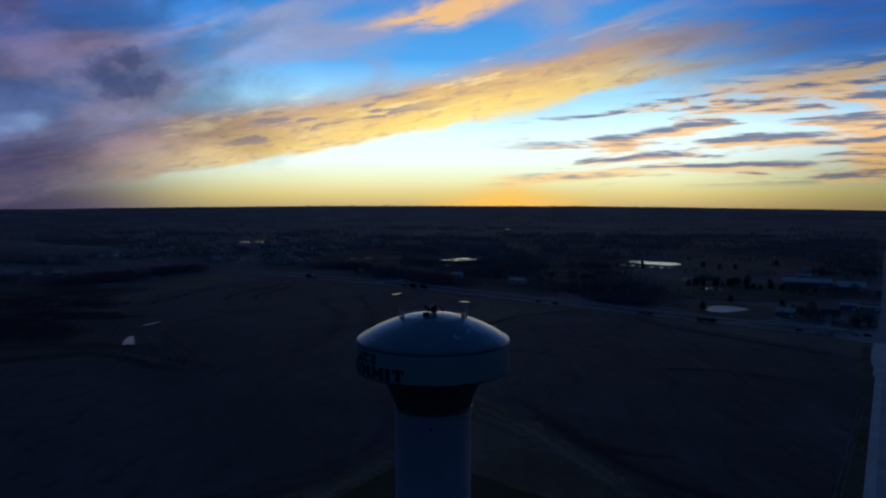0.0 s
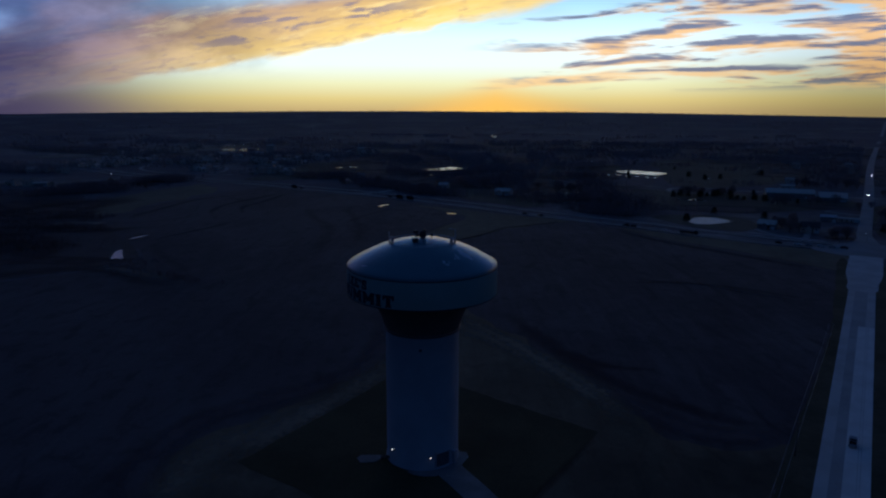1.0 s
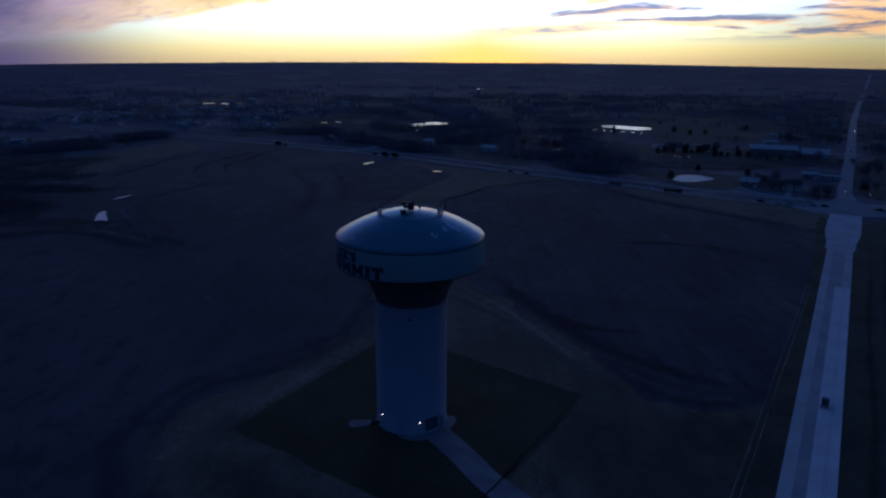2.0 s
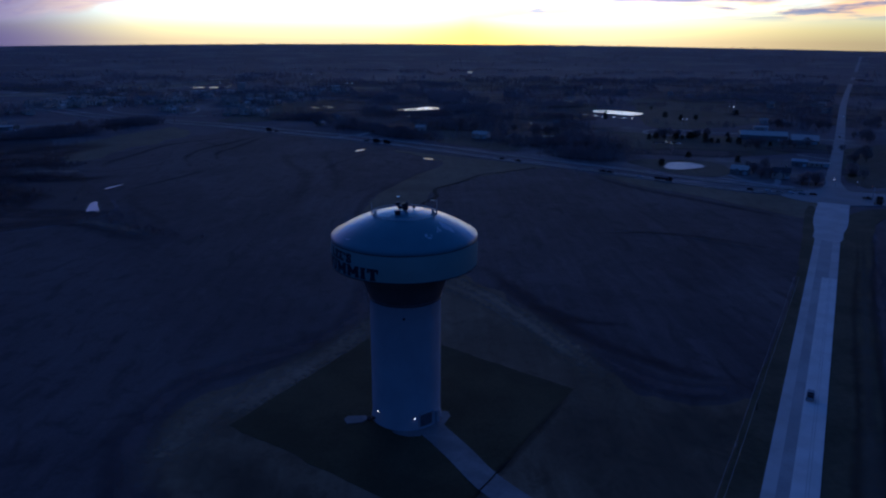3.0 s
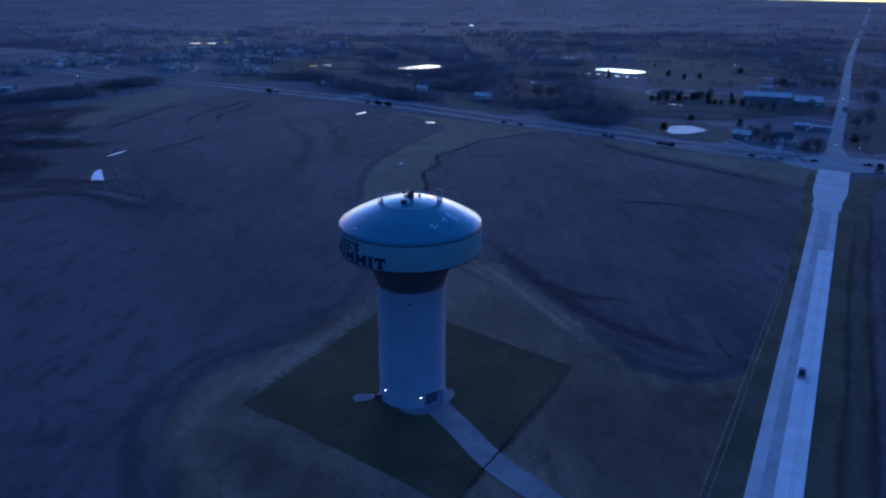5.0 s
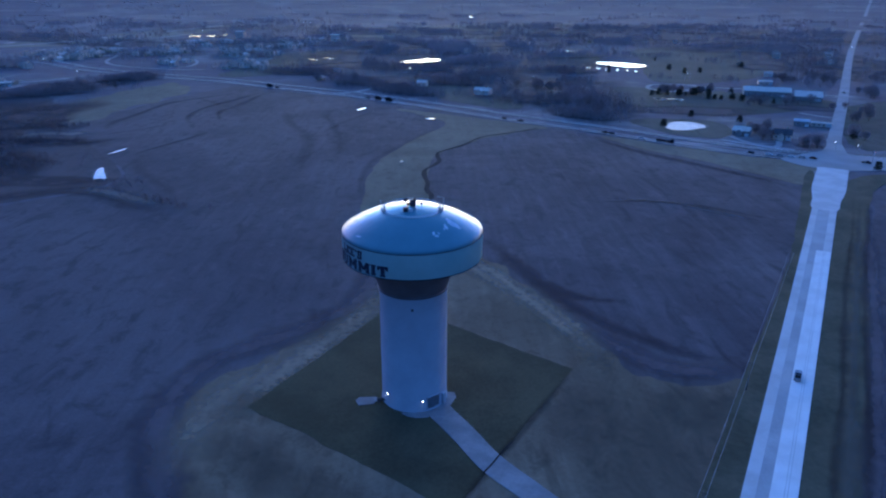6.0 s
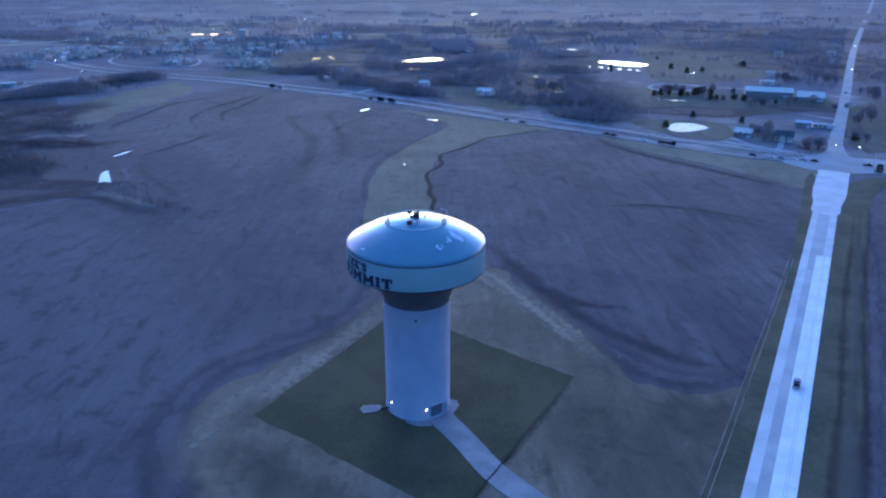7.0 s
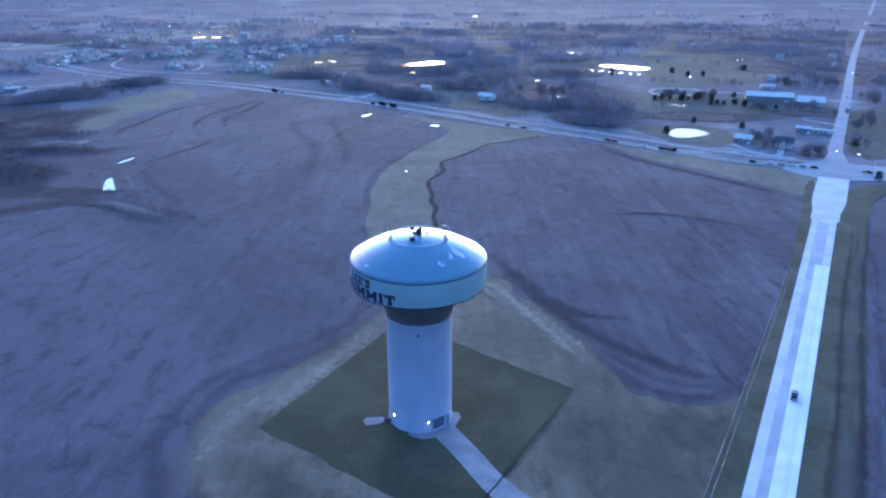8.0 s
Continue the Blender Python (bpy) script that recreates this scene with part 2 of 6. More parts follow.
def land_material():
    """Far farmland: a patchwork of winter pasture, stubble and bare soil."""
    mt = bpy.data.materials.new("farmland")
    mt.use_nodes = True
    nt = mt.node_tree
    m, ss, vec, noise_at, mix, ramp = smooth_nodes(nt)
    b = nt.nodes["Principled BSDF"]
    tc = nt.nodes.new("ShaderNodeTexCoord").outputs["Object"]
    mp = nt.nodes.new("ShaderNodeMapping")
    mp.inputs["Rotation"].default_value, mp.inputs["Scale"].default_value = (0, 0, radians(-12)), (1 / 240, 1 / 150, 1)
    nt.links.new(tc, mp.inputs["Vector"])
    vo = nt.nodes.new("ShaderNodeTexVoronoi")
    vo.distance = "CHEBYCHEV"
    nt.links.new(mp.outputs[0], vo.inputs["Vector"])
    cell = nt.nodes.new("ShaderNodeSeparateColor")
    nt.links.new(vo.outputs["Color"], cell.inputs[0])
    # field tones are lifted to stand in for haze over the distance
    col = ramp(cell.outputs[0], [(0.0, (0.118, 0.102, 0.107)), (0.3, (0.154, 0.134, 0.122)), (0.55, (0.215, 0.187, 0.170)), (0.8, (0.140, 0.122, 0.129)), (1.0, (0.325, 0.282, 0.258))])
    big = noise_at(tc, 0.006, 6.0, 0.6, 0.5)
    col = mix(m("MULTIPLY", ss(big, 0.40, 0.52), 0.9), col, (0.092, 0.080, 0.092))
    belt = nt.nodes.new("ShaderNodeMapping")
    belt.inputs["Rotation"].default_value, belt.inputs["Scale"].default_value = (0, 0, radians(6)), (0.004, 0.011, 1)
    nt.links.new(tc, belt.inputs["Vector"])
    col = mix(m("MULTIPLY", ss(noise_at(belt.outputs[0], 1.0, 7.0, 0.65, 0.8), 0.47, 0.58), 0.85), col, (0.078, 0.067, 0.078))
    small = noise_at(tc, 0.08, 6.0, 0.65)
    tone = m("ADD", 0.42, m("MULTIPLY", small, 1.4))
    grey = nt.nodes.new("ShaderNodeCombineColor")
    for s in grey.inputs:
        nt.links.new(tone, s)
    nt.links.new(mix(1.0, col, grey.outputs[0], "MULTIPLY"), b.inputs["Base Color"])
    b.inputs["Roughness"].default_value, b.inputs["Specular IOR Level"].default_value = 0.95, 0.1
    return mt


def water_material():
    mt = bpy.data.materials.new("pond_water")
    mt.use_nodes = True
    nt = mt.node_tree
    b = nt.nodes["Principled BSDF"]
    b.inputs["Base Color"].default_value = (0.02, 0.028, 0.026, 1)
    b.inputs["Roughness"].default_value, b.inputs["IOR"].default_value = 0.13, 1.33
    n = nt.nodes.new("ShaderNodeTexNoise")
    n.inputs["Scale"].default_value = 1.2
    bp = nt.nodes.new("ShaderNodeBump")
    bp.inputs["Strength"].default_value, bp.inputs["Distance"].default_value = 0.15, 0.03
    nt.links.new(n.outputs[0], bp.inputs["Height"])
    nt.links.new(bp.outputs[0], b.inputs["Normal"])
    return mt


def soil_material(name, c1, c2, turn, streak, dabs=0.4):
    """Harvested ground: broad damp areas, smeared rows along the drilling, scattered darker clods."""
    mt = bpy.data.materials.new(name)
    mt.use_nodes = True
    nt = mt.node_tree
    m, ss, vec, noise_at, mix, ramp = smooth_nodes(nt)
    b = nt.nodes["Principled BSDF"]
    tc = nt.nodes.new("ShaderNodeTexCoord").outputs["Object"]
    mp = nt.nodes.new("ShaderNodeMapping")
    mp.inputs["Rotation"].default_value, mp.inputs["Scale"].default_value = (0, 0, radians(turn)), (0.32, 0.022, 1)
    nt.links.new(tc, mp.inputs["Vector"])
    rows = noise_at(mp.outputs[0], 1.0, 5.0, 0.6, 0.5)
    big = noise_at(tc, 0.011, 7.0, 0.62, 0.8)
    clod = noise_at(tc, 0.17, 6.0, 0.68, 0.6)
    small = noise_at(tc, 1.1, 4.0, 0.6)
    col = mix(ss(big, 0.34, 0.66), c1, c2)
    col = mix(m("MULTIPLY", ss(clod, 0.50, 0.68), 0.48), col, tuple(v * 0.55 for v in c1))
    col = mix(m("MULTIPLY", ss(clod, 0.42, 0.28), 0.35), col, tuple(v * 1.3 for v in c2))
    wide = nt.nodes.new("ShaderNodeMapping")
    wide.inputs["Rotation"].default_value, wide.inputs["Scale"].default_value = (0, 0, radians(turn + 8)), (0.13, 0.05, 1)
    nt.links.new(tc, wide.inputs["Vector"])
    dab = noise_at(wide.outputs[0], 1.0, 4.0, 0.55, 1.2)
    col = mix(m("MULTIPLY", ss(dab, 0.54, 0.70), dabs), col, tuple(v * 0.55 for v in c1))
    col = mix(m("MULTIPLY", ss(dab, 0.44, 0.30), dabs * 0.5), col, tuple(v * 1.25 for v in c2))
    tone = m("MULTIPLY", m("ADD", 0.78, m("MULTIPLY", small, 0.44)), m("ADD", 1.0 - streak, m("MULTIPLY", rows, 2 * streak)))
    grey = nt.nodes.new("ShaderNodeCombineColor")
    for s in grey.inputs:
        nt.links.new(tone, s)
    nt.links.new(mix(1.0, col, grey.outputs[0], "MULTIPLY"), b.inputs["Base Color"])
    b.inputs["Roughness"].default_value, b.inputs["Specular IOR Level"].default_value = 0.95, 0.1
    bp = nt.nodes.new("ShaderNodeBump")
    bp.inputs["Strength"].default_value, bp.inputs["Distance"].default_value = 0.6, 0.25
    nt.links.new(m("ADD", clod, m("MULTIPLY", small, 0.5)), bp.inputs["Height"])
    nt.links.new(bp.outputs[0], b.inputs["Normal"])
    return mt


def thin_cover(name, c1, c2, density=1.0, scale=0.12):
    """Sparse growth or damp over the soil: thins out raggedly towards the rim of its mesh."""
    mt = material(name, c1, c2, 0.05, 0.95, 0.6, 0.4, bump_dist=0.15, spec=0.1)
    nt = mt.node_tree
    m, ss, vec, noise_at, mix, ramp = smooth_nodes(nt)
    at = nt.nodes.new("ShaderNodeAttribute")
    at.attribute_name = "cover"
    tc = nt.nodes.new("ShaderNodeTexCoord").outputs["Object"]
    gap = m("SUBTRACT", noise_at(tc, scale, 6.0, 0.62, 0.6), 0.5)
    k = ss(m("ADD", at.outputs["Fac"], m("MULTIPLY", gap, 1.1)), 0.0, 1.05)
    k = m("MULTIPLY", k, ss(at.outputs["Fac"], 0.0, 0.3))
    nt.links.new(m("MULTIPLY", k, density), nt.nodes["Principled BSDF"].inputs["Alpha"])
    return mt


M_LAND = land_material()
M_SOIL = soil_material("harvested_soil", (0.081, 0.066, 0.070), (0.121, 0.099, 0.100), -58, 0.24, 0.55)
M_SOIL_E = soil_material("drilled_soil", (0.076, 0.062, 0.067), (0.127, 0.104, 0.105), 31, 0.42, 0.55)
M_TAN = soil_material("dormant_grass", (0.136, 0.098, 0.065), (0.218, 0.156, 0.104), -30, 0.28)
M_WATERWAY = soil_material("waterway_grass", (0.140, 0.113, 0.077), (0.202, 0.163, 0.113), 20, 0.12, 0.25)
M_LAWN = material("mown_lawn", (0.060, 0.051, 0.028), (0.090, 0.076, 0.042), 0.06, 0.95, 1.4, 0.5, bump_dist=0.06, spec=0.1)
M_VERGE = material("rough_verge", (0.066, 0.060, 0.036), (0.108, 0.092, 0.058), 0.06, 0.95, 0.7, 0.6, bump_dist=0.2, spec=0.1)
M_PASTURE = soil_material("winter_pasture", (0.066, 0.063, 0.047), (0.105, 0.100, 0.076), 40, 0.2)
M_BRUSHLAND = soil_material("brushy_ground", (0.070, 0.054, 0.056), (0.110, 0.086, 0.083), 10, 0.2)
# used for the ditch and for the painted culvert shadow
M_DITCH_SHADOW = material("wet_ditch_and_shadow", (0.022, 0.018, 0.018), (0.036, 0.030, 0.028), 0.2, 0.9, 1.0, 0.4, spec=0.05)
M_STUBBLE = material("pale_stubble", (0.15, 0.125, 0.09), (0.23, 0.19, 0.14), 0.015, 0.95, 0.2, 0.4, bump_dist=0.2, spec=0.1)
M_REDSOIL = material("bare_red_soil", (0.17, 0.09, 0.07), (0.21, 0.12, 0.09), 0.03, 0.95, 0.3, 0.4, spec=0.1)
M_CONC = material("road_concrete", (0.42, 0.41, 0.39), (0.52, 0.51, 0.49), 0.12, 0.85, 3.0, 0.15, fine_amt=0.12)
M_CONC_NEW = material("new_concrete", (0.60, 0.59, 0.56), (0.70, 0.69, 0.66), 0.15, 0.85, 3.0, 0.15, fine_amt=0.10)
M_CONC_OLD = material("worn_lane", (0.31, 0.305, 0.30), (0.39, 0.38, 0.37), 0.10, 0.85, 2.0, 0.15, fine_amt=0.15)
M_ASPH = material("grey_asphalt", (0.145, 0.132, 0.124), (0.195, 0.180, 0.168), 0.05, 0.9, 2.0, 0.2, fine_amt=0.15, spec=0.2)
M_FARROAD = material("grey_road_concrete", (0.25, 0.238, 0.228), (0.31, 0.296, 0.284), 0.05, 0.9, 2.0, 0.1, fine_amt=0.12, spec=0.2)
M_ICE = material("dull_pond_ice", (0.25, 0.225, 0.205), (0.36, 0.325, 0.295), 0.25, 0.45, 1.5, 0.2, spec=0.35)
M_DRIVE = material("grey_drive_concrete", (0.185, 0.178, 0.18), (0.26, 0.25, 0.25), 0.14, 0.88, 1.2, 0.2, fine_amt=0.2, spec=0.25)
M_LINE = material("road_paint", (0.55, 0.55, 0.52), (0.7, 0.7, 0.66), 0.5, 0.7, 4.0, 0.0)
M_GRAVEL = material("pale_gravel", (0.26, 0.25, 0.23), (0.36, 0.34, 0.31), 0.2, 0.95, 4.0, 0.4)
M_WATER = water_material()
M_SHORE = material("muddy_shore", (0.09, 0.075, 0.058), (0.14, 0.12, 0.09), 0.3, 0.9, 2.0, 0.4)
M_PED = material("pale_pedestal_concrete", (0.33, 0.34, 0.37), (0.39, 0.40, 0.43), 0.16, 0.75, 2.4, 0.08, fine_amt=0.06, spread=(0.3, 0.7))
M_ROOF = material("blue_tank_roof_paint", (0.046, 0.195, 0.225), (0.056, 0.215, 0.245), 0.22, 0.36, 1.5, 0.02, fine_amt=0.06)
_coat = M_ROOF.node_tree.nodes["Principled BSDF"]
_coat.inputs["Coat Weight"].default_value, _coat.inputs["Coat Roughness"].default_value, _coat.inputs["Coat IOR"].default_value = 0.32, 0.18, 1.55
M_BAND = material("pale_teal_tank_paint", (0.25, 0.425, 0.395), (0.285, 0.465, 0.435), 0.2, 0.38, 1.5, 0.02, fine_amt=0.06)
M_BOWL = material("dark_brown_tank_paint", (0.115, 0.086, 0.088), (0.145, 0.110, 0.110), 0.2, 0.5, 1.5, 0.03, fine_amt=0.08)
M_SEAM = material("dark_weld_line", (0.02, 0.024, 0.035), (0.03, 0.034, 0.045), 0.5, 0.6, 3.0, 0.0)
M_LETTER = material("navy_lettering", (0.012, 0.016, 0.040), (0.018, 0.022, 0.05), 0.5, 0.5, 3.0, 0.0)
M_GALV = material("galvanised_steel", (0.35, 0.36, 0.37), (0.45, 0.46, 0.47), 1.5, 0.45, 9.0, 0.05, metallic=0.7)
M_DARKMETAL = material("dark_equipment_metal", (0.025, 0.026, 0.030), (0.045, 0.045, 0.05), 1.5, 0.5, 9.0, 0.05)
M_WHITEM = material("white_painted_metal", (0.66, 0.67, 0.68), (0.75, 0.75, 0.75), 1.0, 0.45, 9.0, 0.03)
M_PATCH = material("bare_glossy_patch", (0.50, 0.56, 0.60), (0.62, 0.67, 0.70), 1.0, 0.12, 5.0, 0.05)
M_WOOD = material("weathered_pole_wood", (0.12, 0.09, 0.065), (0.19, 0.15, 0.11), 0.8, 0.9, 6.0, 0.3)
M_WIRE = material("dull_aluminium_wire", (0.27, 0.27, 0.28), (0.33, 0.33, 0.34), 1.0, 0.55, 5.0, 0.0, metallic=0.2)
M_DOOR = material("grey_door_paint", (0.11, 0.115, 0.13), (0.15, 0.155, 0.17), 0.8, 0.6, 5.0, 0.1)
M_CARGLASS = material("dull_car_glass", (0.015, 0.016, 0.018), (0.022, 0.023, 0.026), 1.0, 0.35, 5.0, 0.0, spec=0.02)
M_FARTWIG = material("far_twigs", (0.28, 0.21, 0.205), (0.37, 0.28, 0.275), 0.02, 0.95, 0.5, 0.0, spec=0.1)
# distance haze is put into this lighter twig colour
M_HAZETWIG = material("hazed_far_twigs", (0.38, 0.30, 0.295), (0.49, 0.39, 0.385), 0.02, 0.95, 0.5, 0.0, spec=0.1)
M_BRUSHTWIG = material("dark_brush_twigs", (0.155, 0.108, 0.106), (0.215, 0.155, 0.150), 0.05, 0.95, 0.5, 0.0, spec=0.1)
M_BARK = material("grey_brown_bark", (0.055, 0.042, 0.036), (0.085, 0.066, 0.056), 0.8, 0.95, 5.0, 0.4, vary=0.2)
M_TWIG = material("bare_twigs", (0.26, 0.20, 0.195), (0.34, 0.265, 0.255), 0.3, 0.95, 3.0, 0.0, vary=0.25, spec=0.1)
M_CEDAR = material("dark_cedar_needles", (0.030, 0.034, 0.026), (0.050, 0.054, 0.040), 0.5, 0.9, 3.0, 0.0, vary=0.25, spec=0.1)
M_GLASS = material("dark_window_glass", (0.02, 0.022, 0.026), (0.03, 0.032, 0.036), 1.0, 0.06, 5.0, 0.0)
M_TYRE = material("black_tyre_rubber", (0.018, 0.018, 0.018), (0.028, 0.028, 0.028), 2.0, 0.85, 9.0, 0.1)
M_LAMP = glowing("lamp_glow", (1.0, 0.96, 0.88), 420.0)
M_LAMP_DIM = glowing("dim_lamp_glow", (1.0, 0.94, 0.86), 14.0)
M_WALL_LAMP = glowing("wall_lamp_glow", (0.92, 0.97, 1.0), 28.0)
M_LAMP_MID = glowing("far_lamp_glow", (1.0, 0.97, 0.92), 90.0)
M_HEAD = glowing("headlight_glow", (1.0, 0.98, 0.92), 260.0)
M_RED = glowing("red_lamp_glow", (1.0, 0.12, 0.05), 9.0)


# ---- mesh helpers ----
def part(name, bm, mat, parent=None, label=""):
    me = bpy.data.meshes.new(name)
    bm.to_mesh(me)
    bm.free()
    me.materials.append(mat)
    ob = new(name, me)
    ob.parent = parent
    if label:
        ob["label"] = label
    return ob


def thing(name, label, category, at=None, group="", kind=""):
    ob = new(name)
    ob.empty_display_size = 0.5
    if at is not None:
        ob.matrix_world = at
    return tagged(ob, label, category, group, kind)


def box(bm, c, s, rz=0.0, bevel=0.0):
    r = bmesh.ops.create_cube(bm, size=1, matrix=pose(*c, 0, 0, rz) @ Matrix.Diagonal((*s, 1)))
    if bevel:
        es = list({e for v in r["verts"] for e in v.link_edges})
        bmesh.ops.bevel(bm, geom=es, offset=bevel, segments=2, affect="EDGES", profile=0.6)
    return bm


def tube(bm, p, q, r0, r1=None, seg=8, caps=True):
    """A tapered round bar from p to q."""
    p, q = Vector(p), Vector(q)
    r1 = r0 if r1 is None else r1
    turn = (q - p).to_track_quat("Z", "Y").to_matrix()
    rings = []
    for c, r in ((p, r0), (q, r1)):
        rings.append([bm.verts.new(c + turn @ Vector((r * math.cos(a), r * math.sin(a), 0))) for a in (2 * math.pi * i / seg for i in range(seg))])
    for i in range(seg):
        j = (i + 1) % seg
        bm.faces.new((rings[0][i], rings[0][j], rings[1][j], rings[1][i])).smooth = True
    if caps:
        bm.faces.new(rings[0][::-1]), bm.faces.new(rings[1])
    return bm


def revolve(bm, profile, seg=96, smooth=True):
    """A closed skin round the z axis from pairs of radius and height; a radius of 0 closes it."""
    rings = []
    for r, z in profile:
        if r < 1e-6:
            rings.append([bm.verts.new((0, 0, z))])
        else:
            rings.append([bm.verts.new((r * math.cos(2 * math.pi * i / seg), r * math.sin(2 * math.pi * i / seg), z)) for i in range(seg)])
    for a, b in zip(rings, rings[1:]):
        for i in range(seg):
            j = (i + 1) % seg
            if len(a) == 1 and len(b) == 1:
                continue
            if len(b) == 1:
                f = bm.faces.new((a[i], a[j], b[0]))
            elif len(a) == 1:
                f = bm.faces.new((a[0], b[j], b[i]))
            else:
                f = bm.faces.new((a[i], a[j], b[j], b[i]))
            f.smooth = smooth
    return bm


def spline(points, closed=True, step=4.0):
    """Catmull-Rom curve through plan points, sampled about every step metres."""
    n = len(points)
    out = []
    for i in range(n if closed else n - 1):
        if closed:
            p0, p1, p2, p3 = (Vector(points[(i + k) % n]) for k in (-1, 0, 1, 2))
        else:
            p0, p1, p2, p3 = (Vector(points[min(max(i + k, 0), n - 1)]) for k in (-1, 0, 1, 2))
        cnt = max(2, int((p2 - p1).length / step))
        for k in range(cnt):
            t = k / cnt
            out.append(0.5 * (2 * p1 + (p2 - p0) * t + (2 * p0 - 5 * p1 + 4 * p2 - p3) * t * t + (3 * p1 - p0 - 3 * p2 + p3) * t ** 3))
    if not closed:
        out.append(Vector(points[-1]))
    return out


def land(x, y):
    """Height of the ground: level near the tower, rising to a low wooded ridge far off."""
    a = min(max((math.hypot(x, y) - 1350) / 2200, 0), 1)
    side = min(abs(math.atan2(x, y)) / 0.57, 1.0)
    return (57.0 - 18.5 * side * side) * a * a * (3 - 2 * a)


def slab(name, outline, z, thick, mat, label, category, parent=None, kind="structure", wobble=0.0, wave=0.12):
    """A flat sheet with an edge of its own, over an outline in plan."""
    bm = bmesh.new()
    pts = []
    for p in outline:
        q = Vector((p[0], p[1], 0))
        if wobble:
            q += wobble * noise.noise_vector(Vector((p[0] * wave, p[1] * wave, z * 40)))
            q += 0.35 * wobble * noise.noise_vector(Vector((p[0] * wave * 6, p[1] * wave * 6, z * 70)))
        pts.append((q.x, q.y))
    top = [bm.verts.new((x, y, z + land(x, y))) for x, y in pts]
    f = bm.faces.new(top)
    r = bmesh.ops.extrude_face_region(bm, geom=[f])
    bmesh.ops.translate(bm, verts=[v for v in r["geom"] if isinstance(v, bmesh.types.BMVert)], vec=(0, 0, -thick))
    bmesh.ops.recalc_face_normals(bm, faces=bm.faces)
    bmesh.ops.triangulate(bm, faces=[g for g in bm.faces if len(g.verts) > 4])
    ob = part(name, bm, mat, parent)
    return ob if parent else tagged(ob, label, category, "", kind)


def ribbon(name, points, width, z, thick, mat, label, category, parent=None, step=6.0, wobble=0.0, kind="structure"):
    """A strip of road or bank along a line in plan; width is one number, or one at each end."""
    line = spline(points, False, step)
    w0, w1 = width if isinstance(width, tuple) else (width, width)
    bm = bmesh.new()
    rows = []
    for i, p in enumerate(line):
        d = (line[min(i + 1, len(line) - 1)] - line[max(i - 1, 0)]).normalized()
        nrm = Vector((-d.y, d.x))
        w = (w0 + (w1 - w0) * i / (len(line) - 1)) / 2
        k = 1 + wobble * noise.noise(Vector((p.x * 0.09, p.y * 0.09, 1.5)))
        a, b = p + nrm * w * k, p - nrm * w * k
        rows.append([bm.verts.new((q.x, q.y, h + land(q.x, q.y))) for q, h in ((a, z - thick), (a, z), (b, z), (b, z - thick))])
    for r, s in zip(rows, rows[1:]):
        for k in range(3):
            bm.faces.new((r[k], r[k + 1], s[k + 1], s[k]))
    bm.faces.new(rows[0]), bm.faces.new(rows[-1][::-1])
    bmesh.ops.recalc_face_normals(bm, faces=bm.faces)
    ob = part(name, bm, mat, parent)
    return ob if parent else tagged(ob, label, category, "", kind)


def cover_strip(name, points, width, z, mat, label, category, step=4.0, crown=0.12):
    """A low bank or a band of growth along a line, thinning out to both sides and at its ends."""
    line = spline(points, False, step)
    bm = bmesh.new()
    lay = bm.verts.layers.float.new("cover")
    rows = []
    for i, p in enumerate(line):
        d = (line[min(i + 1, len(line) - 1)] - line[max(i - 1, 0)]).normalized()
        nrm = Vector((-d.y, d.x))
        k = 1 + 0.5 * noise.noise(Vector((p.x * 0.06, p.y * 0.06, 4.5)))
        end = min(1.0, 4.0 * i / len(line), 4.0 * (len(line) - 1 - i) / len(line))
        row = []
        for u in (-1, -0.5, 0, 0.5, 1):
            q = p + nrm * u * width * 0.5 * k
            v = bm.verts.new((q.x, q.y, z + crown * (1 - u * u) * end + land(q.x, q.y)))
            v[lay] = (1 - abs(u)) * end
            row.append(v)
        rows.append(row)
    for r, s in zip(rows, rows[1:]):
        for k in range(4):
            bm.faces.new((r[k], r[k + 1], s[k + 1], s[k])).smooth = True
    bmesh.ops.recalc_face_normals(bm, faces=bm.faces)
    return tagged(part(name, bm, mat), label, category, "", "structure")


def cover_patch(bm, lay, x, y, rx, ry, turn, z, core=0.45):
    """One ragged patch of growth, full in its middle and thin at its rim."""
    q = Matrix.Rotation(radians(turn), 2)
    seg = 28
    mid = bm.verts.new((x, y, z))
    mid[lay] = 1.0
    last = None
    for k, c in ((core, 1.0), (0.72, 0.55), (1.0, 0.0)):
        ring = []
        for i in range(seg):
            a = 2 * math.pi * i / seg
            w = k * (1 + 0.34 * noise.noise(Vector((math.cos(a) * 1.4 + x * 0.05, math.sin(a) * 1.4 + y * 0.05, 2.0))))
            p = Vector((x, y)) + q @ Vector((rx * w * math.cos(a), ry * w * math.sin(a)))
            v = bm.verts.new((p.x, p.y, z))
            v[lay] = c
            ring.append(v)
        for i in range(seg):
            j = (i + 1) % seg
            bm.faces.new((mid, ring[i], ring[j]) if last is None else (last[i], ring[i], ring[j], last[j]))
        last = ring


def cover_patches(name, spots, z, mat, label, category, kind="structure"):
    bm = bmesh.new()
    lay = bm.verts.layers.float.new("cover")
    for i, (x, y, rx, ry, turn) in enumerate(spots):
        cover_patch(bm, lay, x, y, rx, ry, turn, z + 0.002 * i)
    return tagged(part(name, bm, mat), label, category, "", kind)


